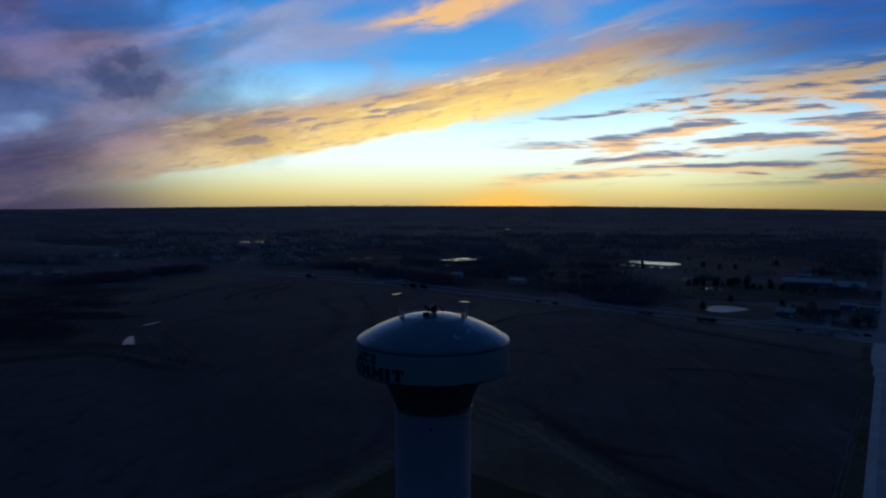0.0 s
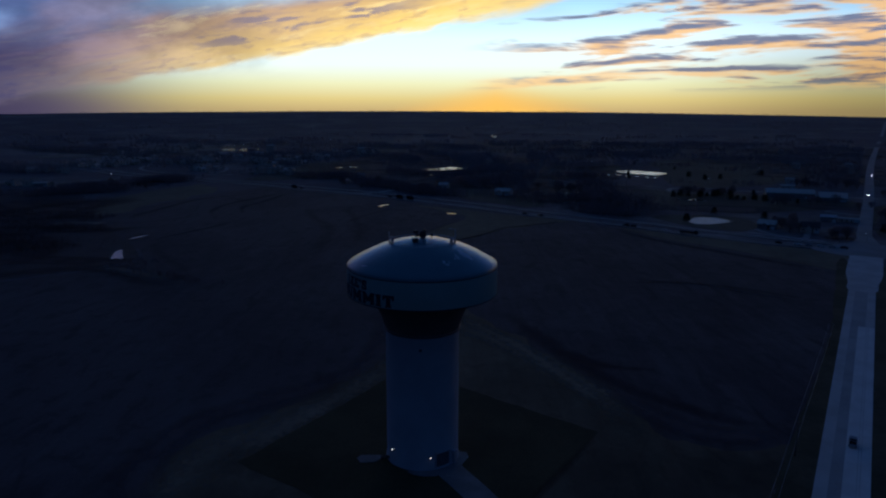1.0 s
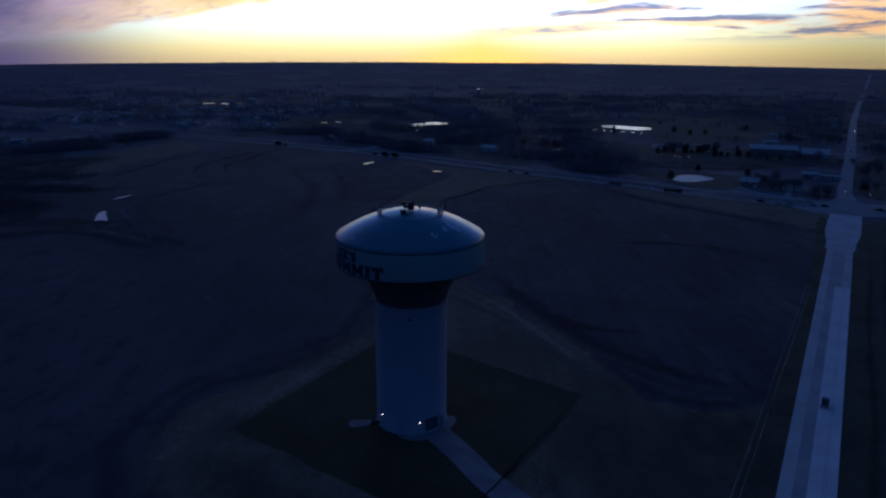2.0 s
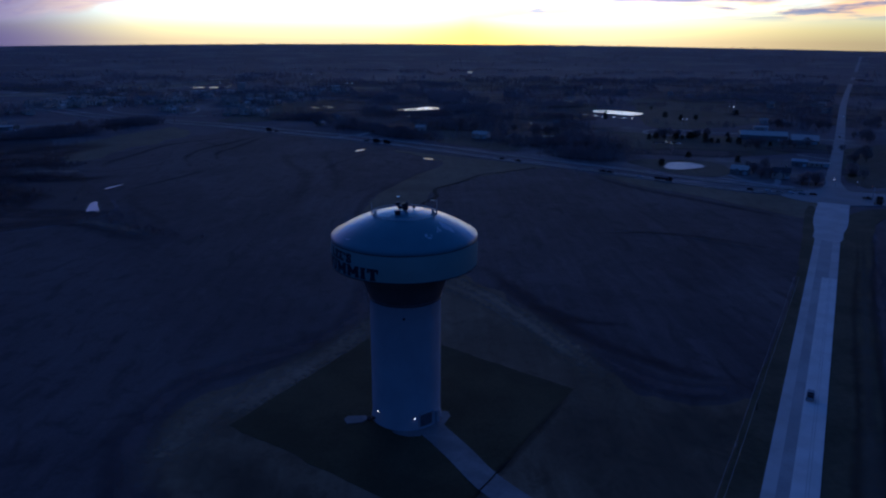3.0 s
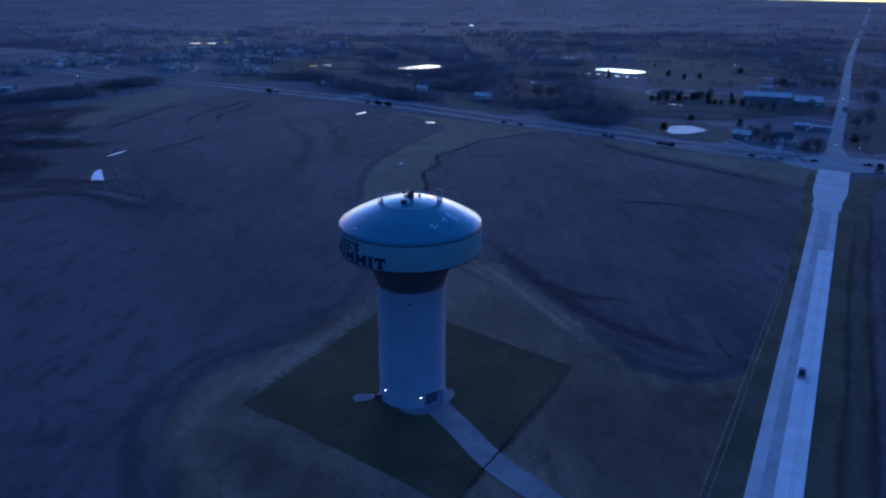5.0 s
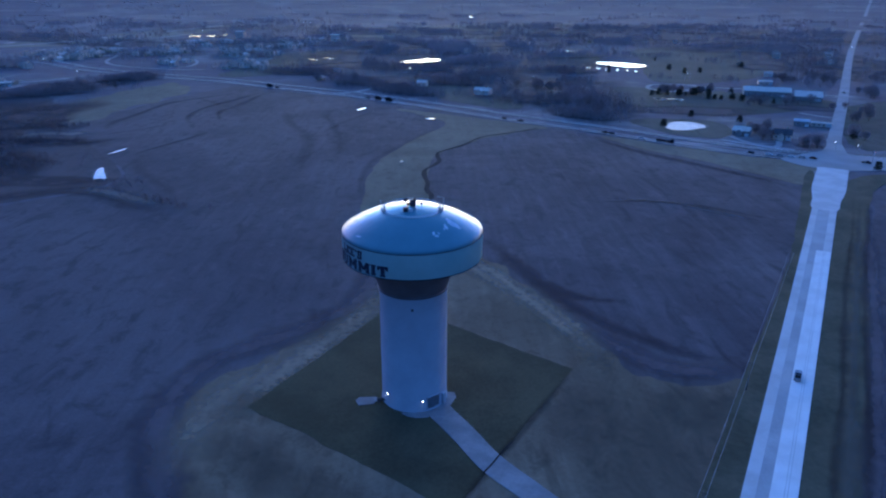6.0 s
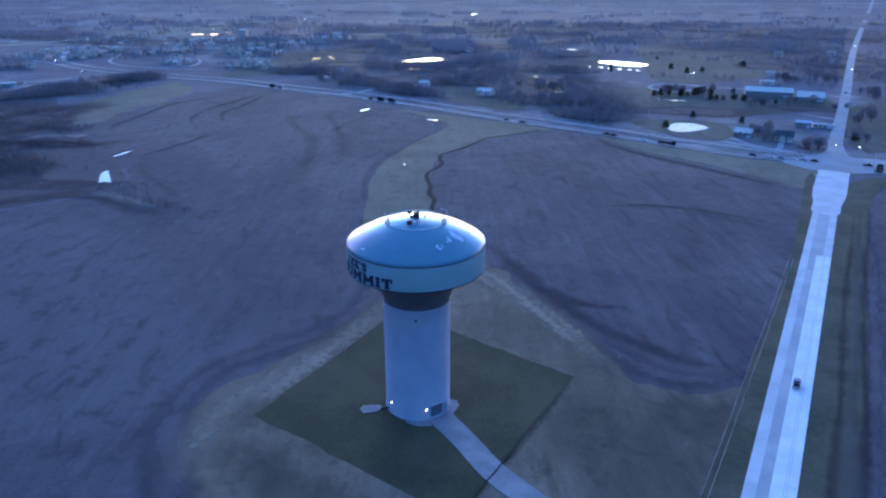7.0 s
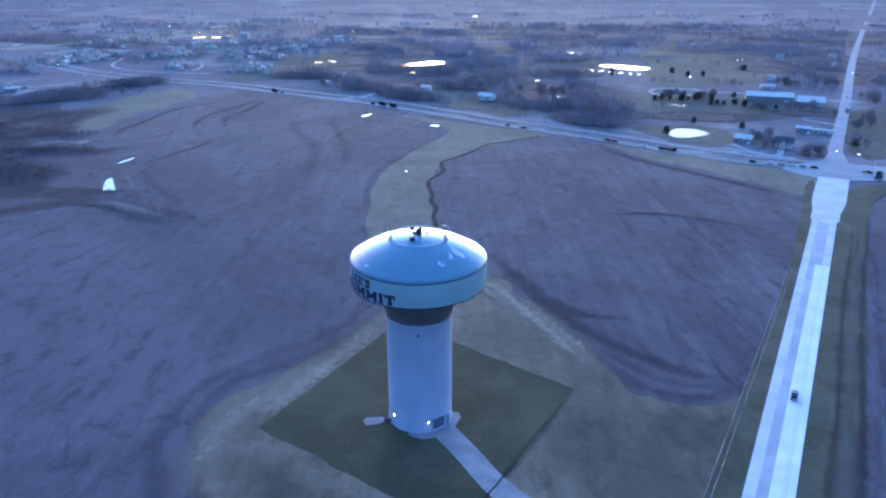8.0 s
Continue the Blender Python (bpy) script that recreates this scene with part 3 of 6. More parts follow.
# ---- ground ----
def build_ground():
    bm = bmesh.new()
    radii = [0, 60, 120, 200, 300, 420, 560, 720, 900, 1100, 1350, 1600, 1900, 2200, 2450, 2700, 2900, 3100, 3250, 3400, 3500, 3580, 3640]
    seg = 144
    rings = [[bm.verts.new((0, 0, 0))]]
    for r in radii[1:]:
        ring = []
        for i in range(seg):
            a = 2 * math.pi * i / seg
            x, y = r * math.cos(a), r * math.sin(a)
            far = min(max((r - 1400) / 1900, 0), 1)
            ring.append(bm.verts.new((x, y, land(x, y) + far * 1.6 * noise.noise(Vector((x / 420, y / 420, 2))))))
        rings.append(ring)
    for a, b in zip(rings, rings[1:]):
        for i in range(seg):
            j = (i + 1) % seg
            f = bm.faces.new((a[0], b[i], b[j])) if len(a) == 1 else bm.faces.new((a[i], b[i], b[j], a[j]))
            f.smooth = True
    tagged(part("ground", bm, M_LAND), "wide dusky farmland with winter fields reaching the horizon", "ground", "", "structure")


build_ground()

FIELD_W = [(-210, 300), (-196, 350), (-180, 400), (-150, 455), (-112, 428), (-57, 395), (-6, 350), (30, 322), (60, 120), (40, -60), (20, -210), (-260, -210), (-250, 60), (-175, 120), (-130, 170), (-180, 235)]
FIELD_E = [(2, 118), (4, 200), (21, 234), (52, 270), (75, 284), (103, 252), (140, 208), (168, 168), (146, 124), (118, 74), (78, 10), (40, 4), (18, 70)]
TAN = [(20, 77), (26, 67), (32.5, 51.5), (38, 38), (42, 27), (45, 17.5), (47.5, 9), (52, 5.6), (60, 2.8), (72, 4), (66, -6), (50, -32), (15, -92), (-8, -95), (-30, -60), (-43, -26), (-46, -16), (-47, -8), (-45.7, 0.4), (-42.6, 6.8), (-37.6, 12.5), (-30, 21.3), (-21.4, 30.3), (-12, 42), (-14, 80), (-20, 118), (2, 118), (8, 100)]
WATERWAY = [(-20, 112), (-24, 162), (-21, 200), (-14, 224), (-3, 256), (13, 298), (-18, 346), (28, 316), (73, 284), (60, 274), (46, 262), (31, 250), (20, 233), (9, 218), (4, 200), (2, 171), (4, 131), (4, 112)]

slab("crop_field_west", spline(FIELD_W, True, 6), 0.04, 0.2, M_SOIL, "bare harvested crop field with purplish brown soil", "field", wobble=2.0)
slab("crop_field_north", spline(FIELD_E, True, 4), 0.08, 0.2, M_SOIL_E, "drilled crop field with faint rows in brown soil", "field", wobble=1.6)
slab("waterway_grass", spline(WATERWAY, True, 4), 0.12, 0.2, M_WATERWAY, "pale green grassed waterway winding between the crop fields", "grass", wobble=1.5)
slab("dormant_grass", spline(TAN, True, 1.4), 0.15, 0.2, M_TAN, "dormant tan grass round the mown lawn of the tower", "grass", wobble=2.2)
LAWN = [(-33.7, -4.2), (-6.7, 43.1), (35.4, 9.2), (7.1, -34.6)]
slab("tower_lawn", [Vector(p).lerp(Vector(q), k / 40) for p, q in zip(LAWN, LAWN[1:] + LAWN[:1]) for k in range(40)], 0.18, 0.2, M_LAWN, "square of dark green mown lawn round the water tower", "lawn", wobble=0.7)

ROAD = Vector((0.5145, 0.8575))        # heading of the country road, towards the crossing
ACROSS = Vector((0.8575, -0.5145))
ROAD_MID = Vector((64.0, -26.3))


def on_road(along, side):
    p = ROAD_MID + ROAD * along + ACROSS * side
    return (p.x, p.y)


slab("verge_west", spline([on_road(-150, -4), on_road(60, -4), on_road(120, -4), on_road(200, -4), on_road(238, -8), (172, 174), (146, 127), (118, 77), (81, 19), (65, -6), (52, -27), on_road(-150, -12)], True, 5), 0.21, 0.2, M_VERGE, "rough dark green grass verge beside the concrete road", "verge", wobble=0.8)
slab("verge_east", spline([on_road(-150, 4), on_road(60, 4), on_road(200, 4), on_road(238, 12), (214, 172), (190, 150), (165, 113), (137, 66), (116, 30), (81, -28), on_road(-150, 14)], True, 5), 0.21, 0.2, M_VERGE, "rough dark green grass verge with a shallow ditch", "verge", wobble=0.8)
M_SWALE = thin_cover("swale_grass", (0.105, 0.088, 0.066), (0.150, 0.125, 0.096), 0.6, 0.2)
M_WETLINE = thin_cover("wet_swale", (0.030, 0.025, 0.024), (0.048, 0.040, 0.038), 0.45, 0.2)
cover_strip("swale_grass", [on_road(u, 11.6) for u in range(-110, 211, 20)], 5.0, 0.225, M_SWALE, "paler dry grass along the roadside swale", "grass", 4.0, 0.1)
cover_strip("wet_swale", [on_road(u, 9.4 + 0.4 * math.sin(u * 0.05)) for u in range(-110, 211, 20)], 2.8, 0.235, M_WETLINE, "dark wet bottom of the roadside swale", "ditch", 4.0, 0.0)
cover_strip("wet_swale", [on_road(u, 14.2 + 0.5 * math.sin(u * 0.04 + 1)) for u in range(-110, 211, 20)], 2.6, 0.24, M_WETLINE, "dark weedy line at the edge of the field", "ditch", 4.0, 0.0)
slab("crop_field_east", spline([(84, -30), (118, 30), (139, 66), (167, 113), (215, 172), (330, 150), (420, -40), (250, -210), (-10, -210), on_road(-150, 16)], True, 8), 0.06, 0.2, M_SOIL, "bare brown crop field beyond the road ditch", "field", wobble=1.5)
slab("highway_grass", spline([(100, 259), (135, 231), (160, 211), (188, 194), (178, 178), (165, 158), (157, 168), (138, 198), (114, 226)], True, 5), 0.16, 0.2, M_WATERWAY, "light green grass strip along the highway", "grass", wobble=1.6)
slab("hay_meadow", spline([(-220, 308), (-240, 350), (-246, 385), (-228, 440), (-210, 474), (-182, 430), (-190, 385), (-200, 345), (-208, 306)], True, 6), 0.10, 0.2, M_WATERWAY, "pale green hay meadow beside the bare fields", "field", wobble=9, wave=0.05)

slab("brushy_ground", spline([(-214, 300), (-184, 252), (-158, 214), (-136, 176), (-140, 158), (-165, 134), (-200, 112), (-260, 90), (-420, 150), (-420, 330), (-300, 400), (-250, 360)], True, 8), 0.095, 0.2, M_BRUSHLAND, "rough brown brushy ground beside the field", "brush land", wobble=4, wave=0.04)
PATCHES = [
    ("stubble_field", M_STUBBLE, [(-18, 1209), (292, 1418), (243, 1100), (78, 943)]),
    ("pasture", M_PASTURE, [(58, 656), (194, 736), (156, 561), (58, 570)]),
    ("pasture", M_PASTURE, [(271, 791), (400, 800), (330, 560), (272, 491), (200, 485), (235, 640)]),
    ("stubble_field", M_STUBBLE, [(-563, 832), (-446, 1137), (-324, 1338), (-387, 964), (-492, 808)]),
    ("pasture", M_PASTURE, [(-165, 725), (-94, 757), (-99, 626), (-150, 520), (-190, 520), (-185, 570)]),
    ("bare_red_field", M_REDSOIL, [(357, 637), (399, 647), (353, 554), (320, 555)]),
    ("pasture", M_PASTURE, [(2, 461), (65, 430), (64, 347), (38, 357), (11, 395)]),
    ("pasture", M_PASTURE, [(178, 307), (184, 276), (162, 256), (140, 267), (128, 308)]),
    ("pasture", M_PASTURE, [(296, 352), (346, 376), (310, 250), (246, 222), (231, 238)]),
    ("stubble_field", M_STUBBLE, [(-133, 964), (-38, 1208), (113, 1287), (-87, 829)]),
    ("pasture", M_PASTURE, [(120, 430), (170, 450), (300, 380), (230, 330), (170, 330)]),
]
for i, (nm, mt, pts) in enumerate(PATCHES):
    slab(nm, spline(pts, True, 14), 0.05 + 0.012 * (i % 4), 0.2, mt, "distant field of dull winter grass" if mt is M_PASTURE else "distant field of pale dry soil and stubble", "field", wobble=6, wave=0.02)

# grassed terrace banks that wind over the crop fields
M_BANK = thin_cover("terrace_bank_grass", (0.052, 0.041, 0.045), (0.075, 0.058, 0.061), 0.62)
M_DAMP = thin_cover("damp_soil", (0.050, 0.037, 0.043), (0.072, 0.053, 0.058), 0.70, 0.2)
M_FAINT = thin_cover("faint_bank_grass", (0.052, 0.041, 0.045), (0.075, 0.058, 0.061), 0.24)
M_CREST = thin_cover("pale_bank_crest", (0.17, 0.135, 0.115), (0.21, 0.17, 0.145), 0.7)
M_STRAW = thin_cover("straw_grass", (0.180, 0.132, 0.112), (0.250, 0.186, 0.156), 0.9)
M_THICKET = thin_cover("thicket_floor", (0.060, 0.050, 0.054), (0.088, 0.074, 0.076), 0.9, 0.07)
BANKS = [([(-175, 266), (-186, 284), (-188, 300), (-185, 316), (-183, 341), (-179, 368), (-167, 387), (-152, 405), (-139, 426)], 7), ([(-196, 244), (-186, 254), (-172, 268), (-160, 280), (-150, 296)], 5), ([(-137, 284), (-146, 306), (-150, 326), (-148, 351), (-138, 379), (-130, 405), (-122, 424)], 6.5),
         ([(-122, 296), (-131, 320), (-134, 337), (-129, 357), (-126, 379), (-122, 410), (-112, 424)], 6), ([(-145, 212), (-136, 233), (-128, 252), (-122, 272)], 5), ([(-142, 212), (-130, 187), (-117, 168), (-104, 152), (-97, 136)], 9),
         ([(-102, 362), (-95, 346), (-79, 291), (-63, 254), (-58, 205), (-52, 150)], 9), ([(-70, 340), (-59, 308), (-46, 254), (-40, 194)], 8), ([(62, 136), (76, 134.5), (90, 135.5), (104, 130.7), (118, 120.6), (134, 109)], 5),
         ([(-168, 396), (-150, 372), (-120, 340)], 5), ([(-30, 340), (-48, 300), (-58, 262)], 6)]
for i, (line, w) in enumerate(BANKS):
    cover_strip("terrace_bank", line, w, 0.13 + 0.012 * i, M_FAINT if i in (1, 5, 6, 7, 9, 10) else M_BANK, "dark grassed terrace bank across the bare field", "bank", crown=0.3)
cover_strip("bank_crest", [(70, 141), (82, 138), (99, 133), (113, 120), (126, 109)], 4.5, 0.15, M_CREST, "pale dry crest of the terrace bank", "bank")
cover_strip("damp_hollow", [(18, 100), (25, 86), (36, 54), (44, 37), (51, 28), (60, 19), (68, 14), (80, 15)], 8, 0.12, M_DAMP, "dark damp hollow along the edge of the crop field", "field", 3.0, 0.0)
cover_strip("damp_hollow", [(33, 62), (40, 52), (47, 46), (58, 44)], 7, 0.14, M_DAMP, "dark damp hollow in the crop field", "field", 3.0, 0.0)
cover_strip("damp_hollow", [(92, 262), (108, 224), (132, 192), (152, 164), (160, 148)], 9, 0.13, M_DAMP, "dark damp soil below the grass along the highway", "field", 4.0, 0.0)
M_FRINGE = thin_cover("bare_soil_fringe", (0.087, 0.066, 0.071), (0.129, 0.099, 0.101), 0.95, 0.16)
cover_strip("soil_fringe", [(-10, -112), (-32, -66), (-43, -28), (-50, -8), (-48, 12), (-36, 23), (-23, 34), (-14, 52), (-16, 82), (-22, 116)], 13, 0.16, M_FRINGE, "bare soil thinning into the dormant grass", "field", 3.0, 0.0)
cover_strip("soil_fringe", [(42, 30), (52, 14), (62, 8), (76, 8)], 10, 0.165, M_FRINGE, "bare soil thinning into the dormant grass", "field", 3.0, 0.0)
cover_strip("soil_fringe", [on_road(u, 15.6 + 0.8 * math.sin(u * 0.03)) for u in range(-110, 211, 20)], 7.0, 0.232, M_FRINGE, "bare soil thinning into the roadside weeds", "field", 4.0, 0.0)
M_BRUSHFLOOR = thin_cover("brush_litter", (0.052, 0.038, 0.041), (0.076, 0.057, 0.059), 0.82, 0.05)
cover_strip("thicket_floor", [(-236, 240), (-219, 246), (-203, 242), (-176, 243), (-164, 262)], 20, 0.15, M_BRUSHFLOOR, "dark litter under the brush by the field", "brush land", crown=0.0)
cover_strip("thicket_floor", [(-280, 92), (-205, 118), (-172, 140), (-148, 152), (-127, 146), (-111, 130), (-90, 124)], 17, 0.16, M_BRUSHFLOOR, "dark litter under the brush by the field", "brush land", crown=0.0)
cover_strip("thicket_floor", [(-350, 418), (-325, 424), (-296, 434), (-266, 486), (-248, 520)], 34, 0.17, M_BRUSHFLOOR, "dark litter under the belt of trees", "brush land", crown=0.0)
cover_patches("brush_floor", [(-250, 326, 26, 60, -20), (-240, 292, 26, 24, 0), (-196, 198, 30, 16, -20), (-166, 166, 36, 11, 4), (-215, 165, 30, 16, 0), (-270, 240, 40, 20, 0), (-250, 190, 30, 24, 0), (-225, 243, 36, 10, 0), (-215, 212, 34, 12, -30), (-235, 225, 28, 12, 0), (-185, 183, 22, 10, -40), (-290, 330, 30, 60, -20), (-225, 240, 60, 16, 6), (-230, 215, 60, 20, -10), (-250, 300, 36, 50, -15), (-225, 196, 50, 14, -20)], 0.13, M_BRUSHFLOOR, "dark litter and leafless growth in the brushy ground", "brush land", "stuff")
cover_strip("straw_strip", [(-232, 256), (-218, 263), (-204, 266), (-182, 262)], 24, 0.24, M_STRAW, "strip of pale straw-coloured grass in the brush", "grass", crown=0.0)
cover_strip("straw_strip", [(-142, 158), (-128, 150), (-112, 140), (-100, 130)], 13, 0.25, M_STRAW, "thin straw-coloured grass by the small pond", "grass", crown=0.0)
M_EDGE = thin_cover("uncut_edge", (0.034, 0.028, 0.022), (0.052, 0.043, 0.034), 0.42, 0.5)
cover_strip("lawn_edge", [(38, 13), (35.4, 9.2), (25, -7), (15, -22.4), (7.1, -34.6), (1, -44)], 2.4, 0.20, M_EDGE, "dark uncut edge of the tower lawn", "lawn", 2.0, 0.0)
M_DRY = thin_cover("pale_dry_grass", (0.215, 0.153, 0.104), (0.310, 0.224, 0.156), 0.9, 0.6)
cover_strip("pale_grass_strip", [(-44, -30), (-43, -14), (-40, -3), (-35, 5), (-28, 14), (-20.5, 25), (-14, 35), (-10, 48), (-6, 64)], 15, 0.17, M_DRY, "pale dry grass strip between the lawn and the field", "grass", 2.0, 0.0)
cover_strip("pale_grass_strip", [(-38, -12), (-37, -3), (-31.5, 5.5), (-25, 17), (-18, 29.5), (-11, 41.5), (-4, 50)], 11, 0.174, M_DRY, "pale dry grass close along the mown lawn", "grass", 2.0, 0.0)
cover_strip("pale_grass_strip", [(4, 100), (10, 84), (17, 73), (23, 63), (29, 49.5), (34.5, 36), (38.5, 25), (41.5, 16), (44, 7)], 9, 0.176, M_DRY, "pale dry grass along the edge of the drilled field", "grass", 2.0, 0.0)
cover_strip("pale_grass_strip", [(-4, 100), (7, 83), (16, 69), (25, 56), (32, 44), (37, 33), (40.5, 22), (43, 12), (44, 2)], 15, 0.172, M_DRY, "pale dry grass strip between the lawn and the field", "grass", 2.0, 0.0)
M_WEEDS = thin_cover("weedy_grass", (0.085, 0.066, 0.050), (0.125, 0.098, 0.072), 0.24, 0.2)
for spot in [(46, -24, 17, 44, -31), (58, -6, 13, 9, 0), (34, -10, 10, 14, -30), (-30, -42, 9, 30, 42), (-17, -31, 8, 22, 53), (-29, -21, 8, 15, 53)]:
    cover_patches("weedy_patch", [spot], 0.155, M_WEEDS, "thin brown weeds in the dormant grass by the road", "grass", "stuff")
cover_patches("scrub_field", [(182, 340, 52, 24, -5), (262, 350, 34, 16, -20), (340, 590, 40, 30, 0), (246, 268, 12, 14, 0), (205, 233, 10, 7, -20)], 0.14, M_THICKET, "brown scrubby ground between the pastures", "brush land", "stuff")
# ditch bank along the north side of the waterway
ribbon("ditch_bank", [(67, 279.5), (56, 272), (45.4, 264.3), (37, 260), (30.1, 252.3), (24, 241), (19.8, 234.3), (13, 226), (8, 219), (7.4, 210), (8.2, 202), (5.6, 193.4), (1.8, 186), (1.0, 176), (2.6, 162.2), (2.2, 152), (4.2, 143.2), (3.2, 132), (4.4, 118)], (1.2, 2.2), 0.24, 0.4, M_DITCH_SHADOW, "narrow dark eroded ditch beside the grassed waterway", "ditch", step=2, wobble=0.6)
cover_strip("damp_hollow", [(-21, 122), (-26, 160), (-25, 194), (-18, 219), (-5, 250), (7, 280), (10, 304)], 6, 0.13, M_FAINT, "dark damp soil along the grassed waterway", "field", 3.0, 0.0)


# ---- roads ----
def build_road():
    road = thing("road", "pale concrete country road with worn darker lane", "road", kind="structure")
    ribbon("shoulder", [on_road(-150, -3.18), on_road(0, -3.18), on_road(176, -3.18)], 2.14, 0.30, 0.35, M_CONC, "", "", road, 12)
    ribbon("lane", [on_road(-150, -1.08), on_road(0, -1.08), on_road(176, -1.08)], 2.06, 0.296, 0.35, M_CONC_OLD, "", "", road, 12)
    ribbon("new_lane", [on_road(-150, 2.1), on_road(0, 2.1), on_road(125.8, 2.1)], 4.3, 0.304, 0.35, M_CONC_NEW, "", "", road, 12)
    ribbon("old_lane", [on_road(125.83, 0.9), on_road(150, 0.9), on_road(176, 0.9)], 1.9, 0.298, 0.35, M_CONC_OLD, "", "", road, 12)
    ribbon("edge_strip", [on_road(125.83, 3.05), on_road(150, 3.05), on_road(176, 3.05)], 2.4, 0.300, 0.35, M_CONC, "", "", road, 12)
    for side in (2.15, 2.62):
        ribbon("joint", [on_road(-150, side), on_road(-40, side + 0.05), on_road(40, side - 0.04), on_road(125.8, side)], 0.11, 0.308, 0.02, M_CONC, "", "", road, 12)
    flare = [(176, -4.22), (190, -5.0), (206, -6.2), (225, -6.3), (242, -6.0), (247, -5.4), (247, 6.2), (242, 6.7), (225, 6.7), (205, 6.5), (190, 5.2), (176, 4.25)]
    slab("flare", spline([on_road(u, v) for u, v in flare], True, 2), 0.302, 0.35, M_CONC, "", "", road)


build_road()
ribbon("far_road", [(206, 205), (221, 238), (319, 402), (509, 723), (764, 1140), (1060, 1618), (1500, 2330)], (7.0, 7.4), 0.24, 0.3, M_FARROAD, "straight grey road running to the horizon", "road", step=30)
slab("road_mouth", spline([(189, 193), (197, 206), (207, 221), (217, 238), (224, 251), (230, 250), (225, 238), (218, 222), (213, 209), (207, 194)], True, 2), 0.276, 0.3, M_FARROAD, "pale flared mouth of the far road at the crossing", "road")
slab("crossing", spline([(184, 187), (176, 204), (192, 214), (206, 222), (212, 230), (219, 229), (215, 214), (232, 200), (224, 186), (204, 181)], True, 3), 0.27, 0.3, M_FARROAD, "asphalt crossing of the highway and the country road", "road")


def build_highway():
    hw = thing("highway", "divided grey highway with a grass median", "road", kind="structure")
    south = [(-560, 735), (-475, 678), (-436, 648), (-381, 607), (-332, 562), (-245, 513), (-172, 478), (-116, 440), (-57, 402), (-2, 357), (52, 308), (100, 270), (136, 237), (164, 215), (196, 200), (232, 186), (330, 150), (460, 100)]
    ribbon("carriageway", south, 6.8, 0.25, 0.3, M_ASPH, "", "", hw, 12)
    north = [(x + 9.0, y + 13.0) for x, y in south]
    ribbon("carriageway", north, 6.4, 0.25, 0.3, M_ASPH, "", "", hw, 12)
    for line, off in ((south, -2.9), (south, 2.9), (north, -2.7), (north, 2.7)):
        ribbon("edge_line", [(x + 0.57 * off, y + 0.82 * off) for x, y in line], 0.28, 0.262, 0.02, M_LINE, "", "", hw, 12)


build_highway()
ribbon("side_road", [(-420, 440), (-358, 471), (-339, 490), (-314, 506), (-270, 545)], 6, 0.22, 0.3, M_ASPH, "grey side road meeting the highway", "road")
ribbon("frontage_road", [(164, 248), (172, 240), (182, 231), (192, 223)], 4.5, 0.23, 0.3, M_FARROAD, "pale frontage drive beside the highway", "road")
ribbon("house_drive", [(173, 258), (174, 248), (177, 238)], 3.4, 0.235, 0.3, M_FARROAD, "pale drive to the white-roofed house", "driveway")
ribbon("house_drive", [(194, 244), (189, 234), (184, 229)], 3.2, 0.238, 0.3, M_FARROAD, "pale drive to the gabled house", "driveway")
ribbon("farm_lane", [(249, 330), (256, 319), (264, 310)], 2.5, 0.2, 0.3, M_GRAVEL, "narrow gravel lane off the far road", "lane")
ribbon("farm_lane", [(-66, 414), (-52, 424), (-44, 440)], 4, 0.2, 0.3, M_GRAVEL, "short gravel field entrance off the highway", "lane")
ribbon("farm_lane", [(225, 446), (264, 437), (300, 408), (320, 398)], 4, 0.2, 0.3, M_GRAVEL, "pale gravel lane to the farm buildings", "lane")
ribbon("loop_lane", [(182, 448), (190, 462), (209, 467), (224, 458), (226, 446), (212, 432), (194, 426), (183, 436), (182, 448)], 3.2, 0.21, 0.3, M_GRAVEL, "oval gravel loop in a pasture", "lane")
for line in ([(-352, 700), (-345, 665), (-338, 636), (-319, 606), (-283, 580), (-229, 563), (-214, 568)], [(-290, 672), (-281, 667), (-254, 657), (-239, 624), (-238, 590), (-262, 582)], [(-214, 586), (-192, 620), (-168, 672)],
             [(-240, 752), (-214, 690), (-184, 658)], [(-420, 690), (-404, 724), (-384, 770)], [(-398, 642), (-370, 690), (-352, 700)], [(-205, 820), (-180, 860), (-150, 905)]):
    ribbon("estate_street", line, 3.2, 0.2, 0.3, M_GRAVEL, "pale curving street among suburban houses", "road", step=8)
ribbon("estate_street", [(-400, 478), (-371, 484), (-339, 476), (-312, 500)], 5.0, 0.2, 0.3, M_GRAVEL, "pale lane beside the belt of trees", "road")

for line, w in (([(-399, 824), (-416, 850), (-418, 881), (-398, 955), (-374, 1041)], 4.2), ([(-551, 801), (-511, 864), (-473, 955), (-437, 1064), (-389, 1259)], 9.0), ([(-236, 870), (-208, 891), (-183, 909), (-150, 930)], 3.6), ([(-230, 790), (-199, 809), (-160, 840), (-120, 850)], 3.6), ([(-330, 770), (-296, 760), (-262, 768), (-240, 752)], 3.6)):
    ribbon("estate_street", line, w, 0.21, 0.3, M_GRAVEL, "pale street on the far side of the estate", "road", step=10)
M_LOTS = thin_cover("estate_lots", (0.15, 0.135, 0.125), (0.21, 0.19, 0.175), 0.7, 0.06)
